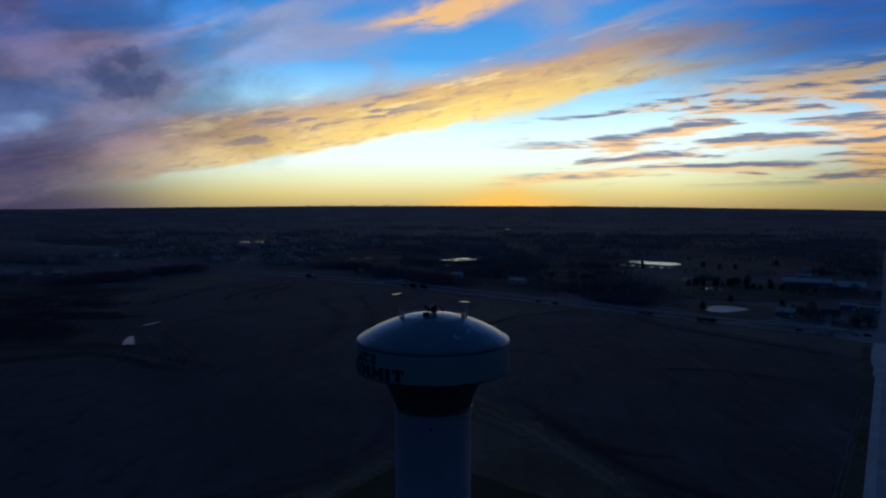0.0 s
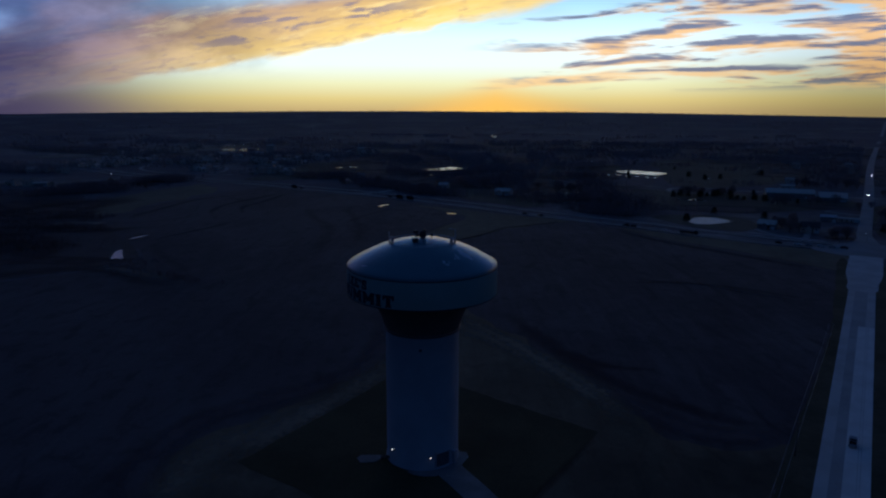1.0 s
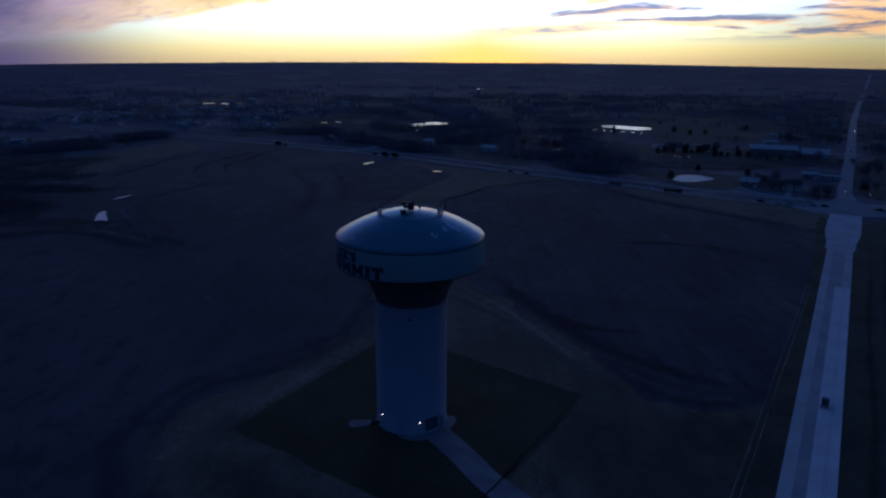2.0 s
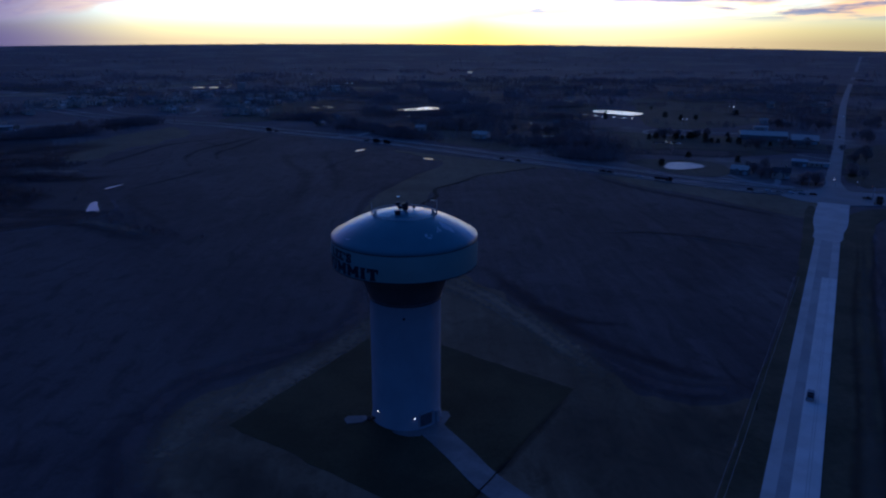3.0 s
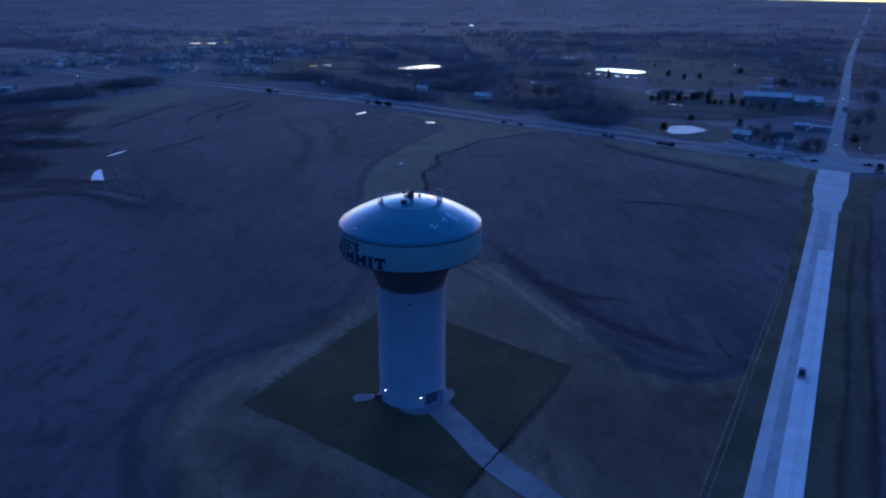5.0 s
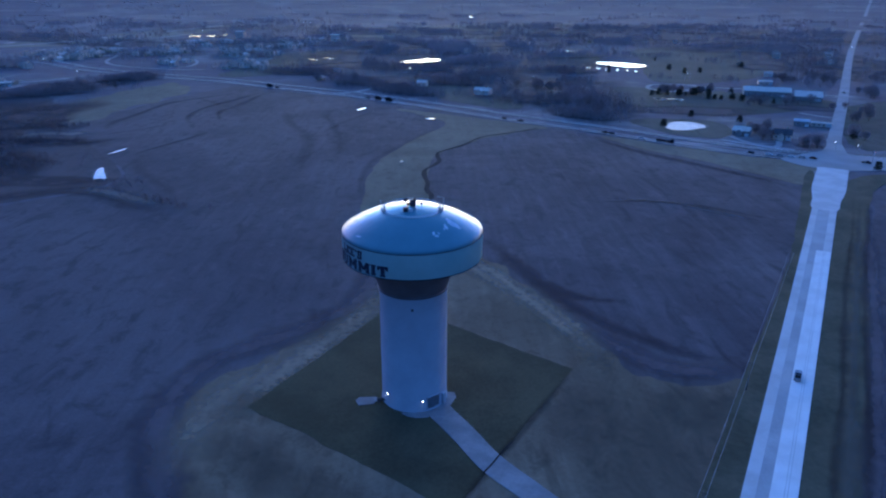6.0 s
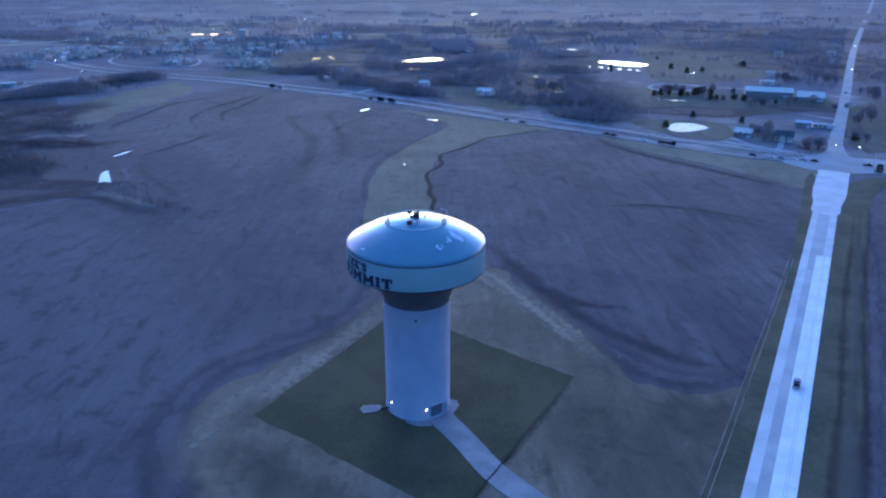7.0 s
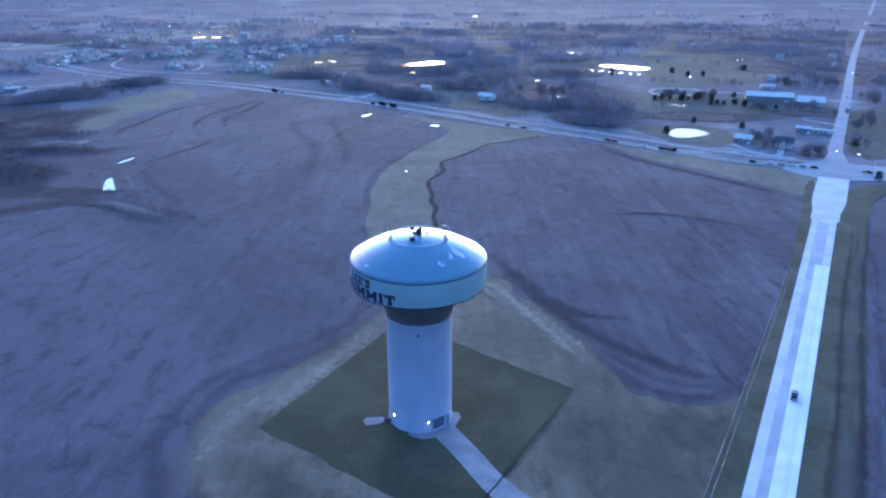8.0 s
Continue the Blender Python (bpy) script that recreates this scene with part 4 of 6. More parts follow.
cover_patches("estate_lots", [(-395, 690, 50, 62, 0), (-300, 720, 60, 50, 0), (-212, 700, 42, 70, 0), (-250, 830, 90, 40, 0), (-170, 590, 40, 18, 20), (-372, 470, 40, 16, 20)], 0.16, M_LOTS, "pale mown lots between suburban houses", "lawn", "stuff")

# driveway and aprons of the tower
DRIVE = [(2.6, -6.4), (4.8, -10.8), (7.8, -16.0), (12.4, -24.6), (18.0, -31.4), (28.0, -43.5), (32.0, -42.0), (23.0, -29.6), (16.2, -20.8), (12.1, -13.0), (8.4, -6.6), (6.2, -3.6)]
slab("driveway", spline(DRIVE, True, 2), 0.24, 0.3, M_DRIVE, "grey concrete driveway leading to the tower door", "driveway")
slab("front_apron", [(-2.4, -7.2), (-1.2, -8.2), (0.6, -8.8), (2.8, -8.6), (5.5, -3.5), (-2.0, -6.0)], 0.222, 0.3, M_DRIVE, "concrete apron at the foot of the tower", "apron", wobble=0.1)
slab("side_apron", [(5.6, -4.4), (7.2, -4.8), (8.7, -1.4), (8.3, 0.4), (6.0, 0.8)], 0.222, 0.3, M_DRIVE, "small concrete apron beside the tower", "apron")
slab("pipe_pad", [(-11.4, -4.1), (-8.6, -3.7), (-7.6, -2.4), (-8.0, -1.1), (-11.6, -1.2), (-12.2, -2.4)], 0.26, 0.3, M_DRIVE, "pale concrete pad for the tower pipework", "pad")
# thin dark strip paints in the shadow at the culvert
ribbon("culvert_edge", [(12.6, -25.4), (14.6, -22.6), (16.6, -19.4), (18.6, -16.6)], 0.34, 0.26, 0.3, M_DITCH_SHADOW, "dark strip painted as culvert shadow across the driveway", "drain", step=1)


# ---- water tower ----
SEAM_Z, SKIRT_Z, COLLAR_Z, TOP_Z, TANK_R, PED_R = 36.9, 32.1, 25.5, 41.85, 13.45, 6.7


def roof_z(r):
    return TOP_Z - 0.0245 * r * r


def on_tank(arc_deg, r, z):
    """A place at an angle from the side that faces the lawn's southern corner, positive to the north-east."""
    a = radians(arc_deg)
    return Vector((r * math.sin(a), -r * math.cos(a), z))


GLYPHS = {  # width, then strokes of heavy slab capitals: ends and thickness
    "L": (0.78, [(0.2, 0, 0.2, 1, 0.22), (0, 0.1, 0.78, 0.1, 0.2), (0, 0.92, 0.42, 0.92, 0.16), (0.7, 0, 0.7, 0.34, 0.16)]),
    "E": (0.80, [(0.2, 0, 0.2, 1, 0.22), (0, 0.1, 0.78, 0.1, 0.2), (0, 0.9, 0.78, 0.9, 0.2), (0.2, 0.5, 0.56, 0.5, 0.16), (0.72, 0, 0.72, 0.32, 0.14), (0.72, 0.68, 0.72, 1, 0.14)]),
    "'": (0.22, [(0.11, 0.66, 0.11, 1, 0.18)]),
    "S": (0.74, [(0.66, 0.62, 0.66, 1, 0.12), (0.08, 0, 0.08, 0.38, 0.12)]),
    "U": (0.95, [(0.2, 1, 0.2, 0.22, 0.22), (0.75, 0.22, 0.75, 1, 0.2), (0, 0.93, 0.4, 0.93, 0.14), (0.56, 0.93, 0.95, 0.93, 0.14)]),
    "M": (1.20, [(0.2, 0, 0.2, 1, 0.2), (1.0, 0, 1.0, 1, 0.22), (0.2, 0.96, 0.6, 0.28, 0.2), (0.6, 0.28, 1.0, 0.96, 0.2), (0, 0.07, 0.4, 0.07, 0.14), (0.8, 0.07, 1.2, 0.07, 0.14), (0, 0.93, 0.24, 0.93, 0.14), (0.96, 0.93, 1.2, 0.93, 0.14)]),
    "I": (0.46, [(0.23, 0, 0.23, 1, 0.24), (0, 0.07, 0.46, 0.07, 0.14), (0, 0.93, 0.46, 0.93, 0.14)]),
    "T": (0.90, [(0.45, 0, 0.45, 1, 0.24), (0, 0.9, 0.9, 0.9, 0.2), (0.07, 0.6, 0.07, 1, 0.14), (0.83, 0.6, 0.83, 1, 0.14), (0.22, 0.07, 0.68, 0.07, 0.14)]),
}


def bowed(points, th):
    return [(*p, *q, th) for p, q in zip(points, points[1:])]


GLYPHS["S"][1].extend(bowed([(0.66, 0.74), (0.56, 0.88), (0.40, 0.93), (0.24, 0.90), (0.13, 0.76), (0.22, 0.60), (0.50, 0.46), (0.62, 0.30), (0.56, 0.14), (0.40, 0.07), (0.22, 0.11), (0.08, 0.26)], 0.2))
GLYPHS["U"][1].extend(bowed([(0.2, 0.3), (0.25, 0.16), (0.38, 0.09), (0.57, 0.09), (0.70, 0.16), (0.75, 0.3)], 0.2))


def build_letters(text, parent, mid_deg, z0, height, width_deg):
    """Painted slab capitals bent round the tank, one mesh a letter."""
    gap = 0.12
    total = sum(GLYPHS[ch][0] for ch in text) + gap * (len(text) - 1)
    x = 0.0
    for ch in text:
        w, strokes = GLYPHS[ch]
        bm = bmesh.new()
        for n, (x0, y0, x1, y1, th) in enumerate(strokes):
            p, q = Vector((x0, y0)), Vector((x1, y1))
            d = (q - p).normalized()
            s = Vector((-d.y, d.x)) * th * 0.70
            if len(strokes) > 9:
                p, q = p - d * 0.03, q + d * 0.03
            cut = 4
            rows = []
            for k in range(cut + 1):
                c = p.lerp(q, k / cut)
                row = []
                for e in (c - s, c + s):
                    y = min(max(e.y, 0.0), 1.0)
                    u = (min(max(e.x, 0.0), w) + x) / total - 0.5
                    for r in (TANK_R - 0.02, TANK_R + 0.035 + 0.0012 * n):
                        row.append(bm.verts.new(on_tank(mid_deg + u * width_deg, r, z0 + y * height)))
                rows.append(row)
            for a, b in zip(rows, rows[1:]):
                for i, j in ((0, 1), (1, 3), (3, 2), (2, 0)):
                    bm.faces.new((a[i], a[j], b[j], b[i]))
            for row in (rows[0], rows[-1]):
                bm.faces.new((row[0], row[1], row[3], row[2]))
        bmesh.ops.recalc_face_normals(bm, faces=bm.faces)
        part("letter", bm, M_LETTER, parent, "navy painted slab capital letter")
        x += w + gap


def build_tower():
    tower = thing("water_tower", "tall water tower with blue roof and teal band on concrete", "water tower")
    prof = [(PED_R + 0.18, -0.4), (PED_R + 0.18, 0.5), (PED_R + 0.02, 0.62)]
    prof += [(PED_R, COLLAR_Z - 0.2)]
    ped = part("pedestal", revolve(bmesh.new(), prof, 128), M_PED, tower, "pale smooth concrete pedestal")
    part("collar", revolve(bmesh.new(), [(PED_R - 0.1, COLLAR_Z - 0.35), (PED_R + 0.22, COLLAR_Z - 0.3), (PED_R + 0.3, COLLAR_Z + 0.1), (PED_R + 0.1, COLLAR_Z + 0.15)], 128), M_BOWL, tower)
    bowl = [(PED_R + 0.1, COLLAR_Z), (6.95, 26.0), (7.25, 27.0), (7.6, 28.0), (8.05, 29.0), (8.7, 30.0), (9.7, 30.8), (11.1, 31.4), (12.5, 31.8), (TANK_R - 0.05, SKIRT_Z)]
    part("bowl", revolve(bmesh.new(), bowl, 128), M_BOWL, tower, "dark brown tapering bowl under the tank")
    part("band", revolve(bmesh.new(), [(TANK_R - 0.05, SKIRT_Z), (TANK_R, SKIRT_Z + 0.12), (TANK_R, SEAM_Z)], 160), M_BAND, tower, "pale teal steel band")
    part("lower_rim", revolve(bmesh.new(), [(TANK_R - 0.08, SKIRT_Z - 0.12), (TANK_R + 0.05, SKIRT_Z - 0.07), (TANK_R + 0.05, SKIRT_Z + 0.10), (TANK_R - 0.02, SKIRT_Z + 0.14)], 160), M_SEAM, tower)
    roof = [(TANK_R, SEAM_Z), (TANK_R, SEAM_Z + 0.30), (TANK_R - 0.08, SEAM_Z + 0.52), (TANK_R - 0.26, SEAM_Z + 0.72)]
    r = TANK_R - 0.9
    while r > 0.3:
        roof.append((r, roof_z(r)))
        r -= 0.8
    roof.append((0, TOP_Z))
    roof_ob = part("roof", revolve(bmesh.new(), roof, 160), M_ROOF, tower, "glossy blue domed steel roof")
    part("seam", revolve(bmesh.new(), [(TANK_R - 0.02, SEAM_Z - 0.08), (TANK_R + 0.05, SEAM_Z - 0.06), (TANK_R + 0.05, SEAM_Z + 0.06), (TANK_R - 0.02, SEAM_Z + 0.08)], 160), M_SEAM, tower)
    build_letters("LEE'S", tower, -55.0, 34.70, 1.65, 28)
    build_letters("SUMMIT", tower, -48.0, 32.40, 2.05, 61)
    # worn glossy blotches on the roof
    for px, py, lx, ly, tilt in ((6.9, -4.6, 0.9, 0.42, -34), (7.9, -5.3, 1.2, 0.62, -22), (7.2, -5.6, 0.8, 0.26, -30), (6.1, -6.7, 0.20, 0.62, 20), (6.45, -7.0, 0.16, 0.45, 10), (5.9, -7.5, 0.15, 0.3, 0), (4.0, -9.2, 0.22, 0.45, 5), (4.6, -9.6, 0.4, 0.2, 20), (4.9, -8.9, 0.12, 0.3, 40), (-9.6, -7.4, 0.7, 0.12, -40)):
        ang, rad = math.degrees(math.atan2(px, -py)), math.hypot(px, py)
        bm = bmesh.new()
        pts = []
        for k in range(14):
            a = 2 * math.pi * k / 14
            rr = 1 + 0.45 * noise.noise(Vector((math.cos(a) * 1.3 + ang, math.sin(a) * 1.3, rad)))
            pts.append((lx * rr * math.cos(a), ly * rr * math.sin(a)))
        c = on_tank(ang, rad, 0)
        q = Matrix.Rotation(radians(tilt), 2)
        vs = []
        for x, y in pts:
            p = Vector((c.x, c.y)) + q @ Vector((x, y))
            vs.append(bm.verts.new((p.x, p.y, roof_z(p.length) + 0.012)))
        mid = bm.verts.new((c.x, c.y, roof_z(rad) + 0.02))
        for i in range(14):
            bm.faces.new((mid, vs[i], vs[(i + 1) % 14]))
        part("worn_patch", bm, M_PATCH, roof_ob, "pale glossy worn patch")
    # guard rail ring on the roof
    rail = new("guard_rail")
    rail.parent = tower
    rr, base = 5.7, roof_z(5.7)
    for h in (0.14, 0.36):
        bm = bmesh.new()
        for i in range(48):
            a, b = 7.5 * i, 7.5 * (i + 1)
            tube(bm, on_tank(a, rr, base + h), on_tank(b, rr, base + h), 0.04, None, 5, False)
        part("rail", bm, M_WHITEM, rail)
    pm = bmesh.new()
    tube(pm, (0, 0, -0.08), (0, 0, 0.40), 0.04, 0.04, 6)
    first = part("post", pm, M_GALV, rail)
    for i in range(24):
        ob = first if i == 0 else new("post", first.data)
        ob.parent = rail
        ob.location = on_tank(15 * i, rr, base)
    # vent, hatch and aerial gear at the crown
    vent = part("vent", revolve(bmesh.new(), [(0.4, TOP_Z - 0.1), (0.4, TOP_Z + 0.4), (0.6, TOP_Z + 0.45), (0.6, TOP_Z + 0.55), (0.3, TOP_Z + 0.7), (0, TOP_Z + 0.72)], 24), M_WHITEM, tower, "white mushroom vent")
    bm = bmesh.new()
    box(bm, (-1.15, -3.0, roof_z(3.2) + 0.3), (0.9, 0.9, 0.75), 12, 0.06)
    part("hatch", bm, M_DARKMETAL, tower, "dark square roof hatch")
    bm = bmesh.new()
    box(bm, (-0.2, -3.1, roof_z(3.1) + 0.18), (0.7, 0.7, 0.5), 8, 0.08)
    part("hatch_curb", bm, M_WHITEM, tower, "white hatch curb")
    for x, y, s, hgt, rz in ((0.1, -1.3, (0.95, 0.5, 1.2), 0.85, 8), (0.45, -1.0, (0.5, 0.6, 1.5), 0.95, -14), (-1.2, 0.4, (0.8, 0.45, 0.55), 0.95, 20), (-0.7, -1.6, (0.6, 0.4, 0.5), 0.75, -6)):
        bm = bmesh.new()
        box(bm, (x, y, roof_z(1.5) + hgt), s, rz, 0.06)
        gear = part("aerial_box", bm, M_DARKMETAL, tower, "dark aerial equipment box")
        part("bracket", tube(bmesh.new(), (x, y, roof_z(1.5) - 0.1), (x, y, roof_z(1.5) + hgt), 0.06), M_DARKMETAL, gear)
    bm = bmesh.new()
    tube(bm, (1.75, -1.2, roof_z(1.9) - 0.1), (1.75, -1.2, roof_z(1.9) + 0.55), 0.05)
    box(bm, (1.75, -1.2, roof_z(1.9) + 0.75), (0.4, 0.3, 0.4), 45, 0.03)
    part("beacon", bm, M_DARKMETAL, tower, "small dark beacon on a post")
    for ang, hgt, arm in ((88, 2.4, -0.9), (-88, 1.9, 0.0), (-80, 1.3, 0.0), (-64, 1.1, 0.0), (66, 1.1, 0.0), (79, 1.4, 0.0)):
        p = on_tank(ang, 5.9, roof_z(5.9))
        bm = bmesh.new()
        tube(bm, p - Vector((0, 0, 0.1)), p + Vector((0, 0, hgt)), 0.085, 0.06, 6)
        if arm:
            tube(bm, p + Vector((0, 0, hgt)), p + Vector((arm, 0.1, hgt + 0.08)), 0.045, 0.045, 6)
            box(bm, (p.x + arm, p.y + 0.1, p.z + hgt + 0.08), (0.6, 0.2, 0.1), 5, 0.02)
        part("mast", bm, M_GALV, tower, "thin grey aerial mast")
    for ang in (-84, -78, -71, 70, 75, 82):                  # aerial racks on the ring
        p = on_tank(ang, 5.4, roof_z(5.4))
        bm = bmesh.new()
        tube(bm, p + Vector((-0.25, 0, -0.1)), p + Vector((0.2, 0, 1.0)), 0.055, None, 5)
        tube(bm, p + Vector((0.25, 0, -0.1)), p + Vector((-0.2, 0, 1.0)), 0.055, None, 5)
        box(bm, (p.x, p.y, p.z + 0.62), (0.3, 0.14, 0.6), ang, 0.02)
        part("aerial_panel", bm, M_GALV, tower)
    # door, lamps and small openings on the pedestal
    bm = bmesh.new()
    for i in range(7):
        a0, a1 = 24 + 24 * i / 7, 24 + 24 * (i + 1) / 7
        p, q = on_tank(a0, PED_R + 0.03, 0.2), on_tank(a1, PED_R + 0.03, 0.2)
        f = [bm.verts.new(v) for v in (p, q, q + Vector((0, 0, 3.0)), p + Vector((0, 0, 3.0)))]
        bm.faces.new(f)
    bmesh.ops.remove_doubles(bm, verts=bm.verts, dist=0.001)
    bmesh.ops.solidify(bm, geom=list(bm.faces), thickness=0.08)
    door = part("door", bm, M_DOOR, tower, "grey roll-up service door")
    bm = bmesh.new()
    for a in (23.0, 49.0):
        p = on_tank(a, PED_R + 0.06, 1.75)
        box(bm, p, (0.28, 0.22, 3.2), a, 0.03)
    p = on_tank(36, PED_R + 0.05, 3.38)
    box(bm, p, (3.1, 0.55, 0.24), 36, 0.03)
    part("door_frame", bm, M_PED, door)
    for ang, z in ((14.6, 2.75), (-50, 3.2)):
        p = on_tank(ang, PED_R + 0.14, z)
        bm = bmesh.new()
        box(bm, p, (0.34, 0.24, 0.3), ang, 0.04)
        lamp = part("wall_lamp", bm, M_DARKMETAL, tower, "small lit wall lamp")
        q = on_tank(ang, PED_R + 0.28, z - 0.02)
        bm = bmesh.new()
        box(bm, q, (0.20, 0.08, 0.18), ang, 0.02)
        part("lens", bm, M_WALL_LAMP, lamp)
    bm = bmesh.new()
    box(bm, on_tank(-0.5, PED_R + 0.01, 23.0), (0.5, 0.1, 0.45), 0, 0.02)
    part("vent_grille", bm, M_DARKMETAL, tower, "small dark vent opening")
    bm = bmesh.new()
    for k, a in enumerate((-63, -68)):
        p = on_tank(a, PED_R - 0.1, 0.75)
        tube(bm, p, p + Vector((-1.4, -0.1, 0)), 0.16, None, 10)
        tube(bm, p + Vector((-1.4, -0.1, 0.1)), p + Vector((-1.4, -0.1, -0.55)), 0.16, None, 10)
    part("overflow_pipe", bm, M_DARKMETAL, tower, "dark overflow pipes at the base")
    # buttress-like conduit box at the foot
    bm = bmesh.new()
    box(bm, on_tank(60, PED_R + 0.25, 1.4), (1.0, 0.6, 2.6), 60, 0.06)
    part("conduit_cabinet", bm, M_PED, tower, "grey conduit cabinet against the pedestal")


build_tower()


# ---- ponds ----
def pond(pts, label, wob=1.0, surface=None):
    line = spline(pts, True, 2.5)
    c = sum(line, Vector((0, 0))) / len(line)
    grow = [c + (p - c) * 1.0 + (p - c).normalized() * 0.9 for p in line]
    ob = thing("pond", label, "pond", kind="structure")
    slab("shore", grow, 0.22, 0.3, M_SHORE, "", "", ob, wobble=wob, wave=0.2)
    slab("water", [c + (p - c) * 0.93 for p in line], 0.26, 0.1, surface or M_WATER, "", "", ob, wobble=wob, wave=0.2)


pond([(-31, 632), (-12, 652), (3, 668), (10, 662), (18, 660), (15, 646), (3, 634), (-15, 625)], "bright farm pond mirroring the western sky")
pond([(179, 630), (201, 633), (229, 604), (211, 586), (191, 602)], "bright long farm pond mirroring the sky")
pond([(143, 281), (148, 292), (155, 300), (166, 299), (171, 286), (159, 276), (148, 273)], "large pale half-frozen farm pond near the highway", 1.0, M_ICE)
for x, y, lx, ly, rz in ((-42, 345, 8.5, 2.6, 62), (4.5, 310, 5, 2.8, -25), (-10, 200, 1.1, 1.8, 0), (100.5, 421, 9, 8, -10), (98.5, 513, 3, 5, 0), (181, 386, 15, 9, -22), (-14, 571, 7, 6, 0), (-154, 222.5, 1.3, 13.5, -18),
                         (-133, 1130, 14, 8, 20), (-122, 656, 7, 3.5, 10), (-106, 664, 5, 3, 10), (-112, 672, 3, 2, 0), (177, 760, 9, 6, 0), (172, 580, 4, 5, 0), (180, 572, 4, 5, 0), (188, 566, 3, 5, 0), (164, 586, 3, 5, 0), (196, 560, 3, 4, 0), (203, 556, 2.6, 4, 0), (103, 1566, 9, 25, 0), (-172, 563, 6, 4, 20), (-355, 990, 15, 12, 0), (-329, 990, 11, 14, 0), (-316, 1018, 6, 9, 0)):
    q = Matrix.Rotation(radians(rz), 2)
    lx, ly = lx * 0.72, ly * 0.52
    pts = [Vector((x, y)) + q @ Vector((lx * math.cos(a) * (1 + 0.2 * math.sin(3 * a + x)), ly * math.sin(a))) for a in (2 * math.pi * k / 8 for k in range(8))]
    pond([tuple(p) for p in pts], "small bright pond among the fields", 0.4)
pond([(-142.5, 169), (-145.5, 176), (-148.5, 185), (-148.5, 189), (-146.5, 189), (-143, 181), (-138, 171.5), (-137.6, 168.6), (-140.5, 170.5)], "small pale pond beside a brushy bank", 0.2)


# ---- trees ----
def bare_tree_mesh(seed, height, twigs, wide):
    """Trunk and limbs in one bmesh, fine twigs in another."""
    rnd = random.Random(seed)
    wood, twig = bmesh.new(), bmesh.new()
    tube(wood, (0, 0, -0.3), (0, 0, height * 0.32), height * 0.032, height * 0.022, 6)
    tips = []
    for i in range(7):
        a = i * 2.4 + rnd.uniform(-0.4, 0.4)
        out = rnd.uniform(0.16, 0.36) * height * wide
        p = Vector((0, 0, height * rnd.uniform(0.2, 0.34)))
        q = Vector((out * math.cos(a), out * math.sin(a), height * rnd.uniform(0.52, 0.86)))
        tube(wood, p, q, height * 0.014, height * 0.005, 4, False)
        tips.append((p, q))
    tube(wood, (0, 0, height * 0.3), (0.03 * height, 0, height * 0.85), height * 0.02, height * 0.005, 5, False)
    tips.append((Vector((0, 0, height * 0.3)), Vector((0.03 * height, 0, height * 0.85))))
    hub = Vector((0, 0, height * 0.58))
    for _ in range(twigs):
        while True:
            v = Vector((rnd.uniform(-1, 1), rnd.uniform(-1, 1), rnd.uniform(-1, 1)))
            if 0.12 < v.length < 1 and noise.noise(v * 1.9 + Vector((seed, 0, 0))) > -0.22:
                break
        s = hub + Vector((v.x * 0.36 * height * wide, v.y * 0.36 * height * wide, v.z * 0.38 * height))
        dv = (v * 0.8 + Vector((rnd.gauss(0, 0.6), rnd.gauss(0, 0.6), rnd.uniform(0.0, 0.9)))).normalized()
        ln = height * rnd.uniform(0.07, 0.17)
        sv = dv.cross(Vector((rnd.gauss(0, 1), rnd.gauss(0, 1), rnd.gauss(0, 1)))).normalized() * height * rnd.uniform(0.006, 0.014)
        twig.faces.new([twig.verts.new(q) for q in (s - sv, s + sv, s + dv * ln)])
        e = (dv + 0.9 * Vector((rnd.gauss(0, 1), rnd.gauss(0, 1), rnd.gauss(0, 0.6))).normalized()).normalized() * ln * 0.8
        twig.faces.new([twig.verts.new(q) for q in (s - sv * 0.7, s + sv * 0.7, s + e)])
    return wood, twig


def cedar_mesh(seed, height):
    rnd = random.Random(seed)
    wood, leaf = bmesh.new(), bmesh.new()
    tube(wood, (0, 0, -0.3), (0, 0, height * 0.6), height * 0.03, height * 0.012, 6)
    for _ in range(620):
        t = rnd.random() ** 0.9 * 0.8
        rad = height * 0.40 * (1 - t) ** 0.55 * rnd.uniform(0.05, 1.0)
        a = rnd.uniform(0, 2 * math.pi)
        c = Vector((rad * math.cos(a), rad * math.sin(a), height * (0.02 + 0.92 * t)))
        d = Vector((math.cos(a), math.sin(a), rnd.uniform(-0.2, 0.7))) * height * rnd.uniform(0.05, 0.11)
        s = d.cross(Vector((rnd.gauss(0, 1), rnd.gauss(0, 1), rnd.gauss(0, 1)))).normalized() * height * 0.035
        leaf.faces.new([leaf.verts.new(v) for v in (c - s, c + s, c + d)])
    return wood, leaf


TREES = []
for k in range(5):
    w, t = bare_tree_mesh(40 + k, 6.5 + k * 0.8, 760, (1.0, 1.25, 0.85, 1.1, 1.3)[k])
    tr = thing("tree", "bare leafless winter tree with fine brown twigs", "tree", group="roadside trees")
    part("trunk", w, M_BARK, tr)
    part("crown", t, M_TWIG, tr)
    TREES.append(tr)
CEDARS = []
for k in range(3):
    w, t = cedar_mesh(70 + k, 5.5 + k)
    tr = thing("cedar_tree", "dark green cedar tree in a pasture", "tree", group="pasture cedars")
    part("trunk", w, M_BARK, tr)
    part("crown", t, M_CEDAR, tr)
    CEDARS.append(tr)

rng = random.Random(5)
used = set()


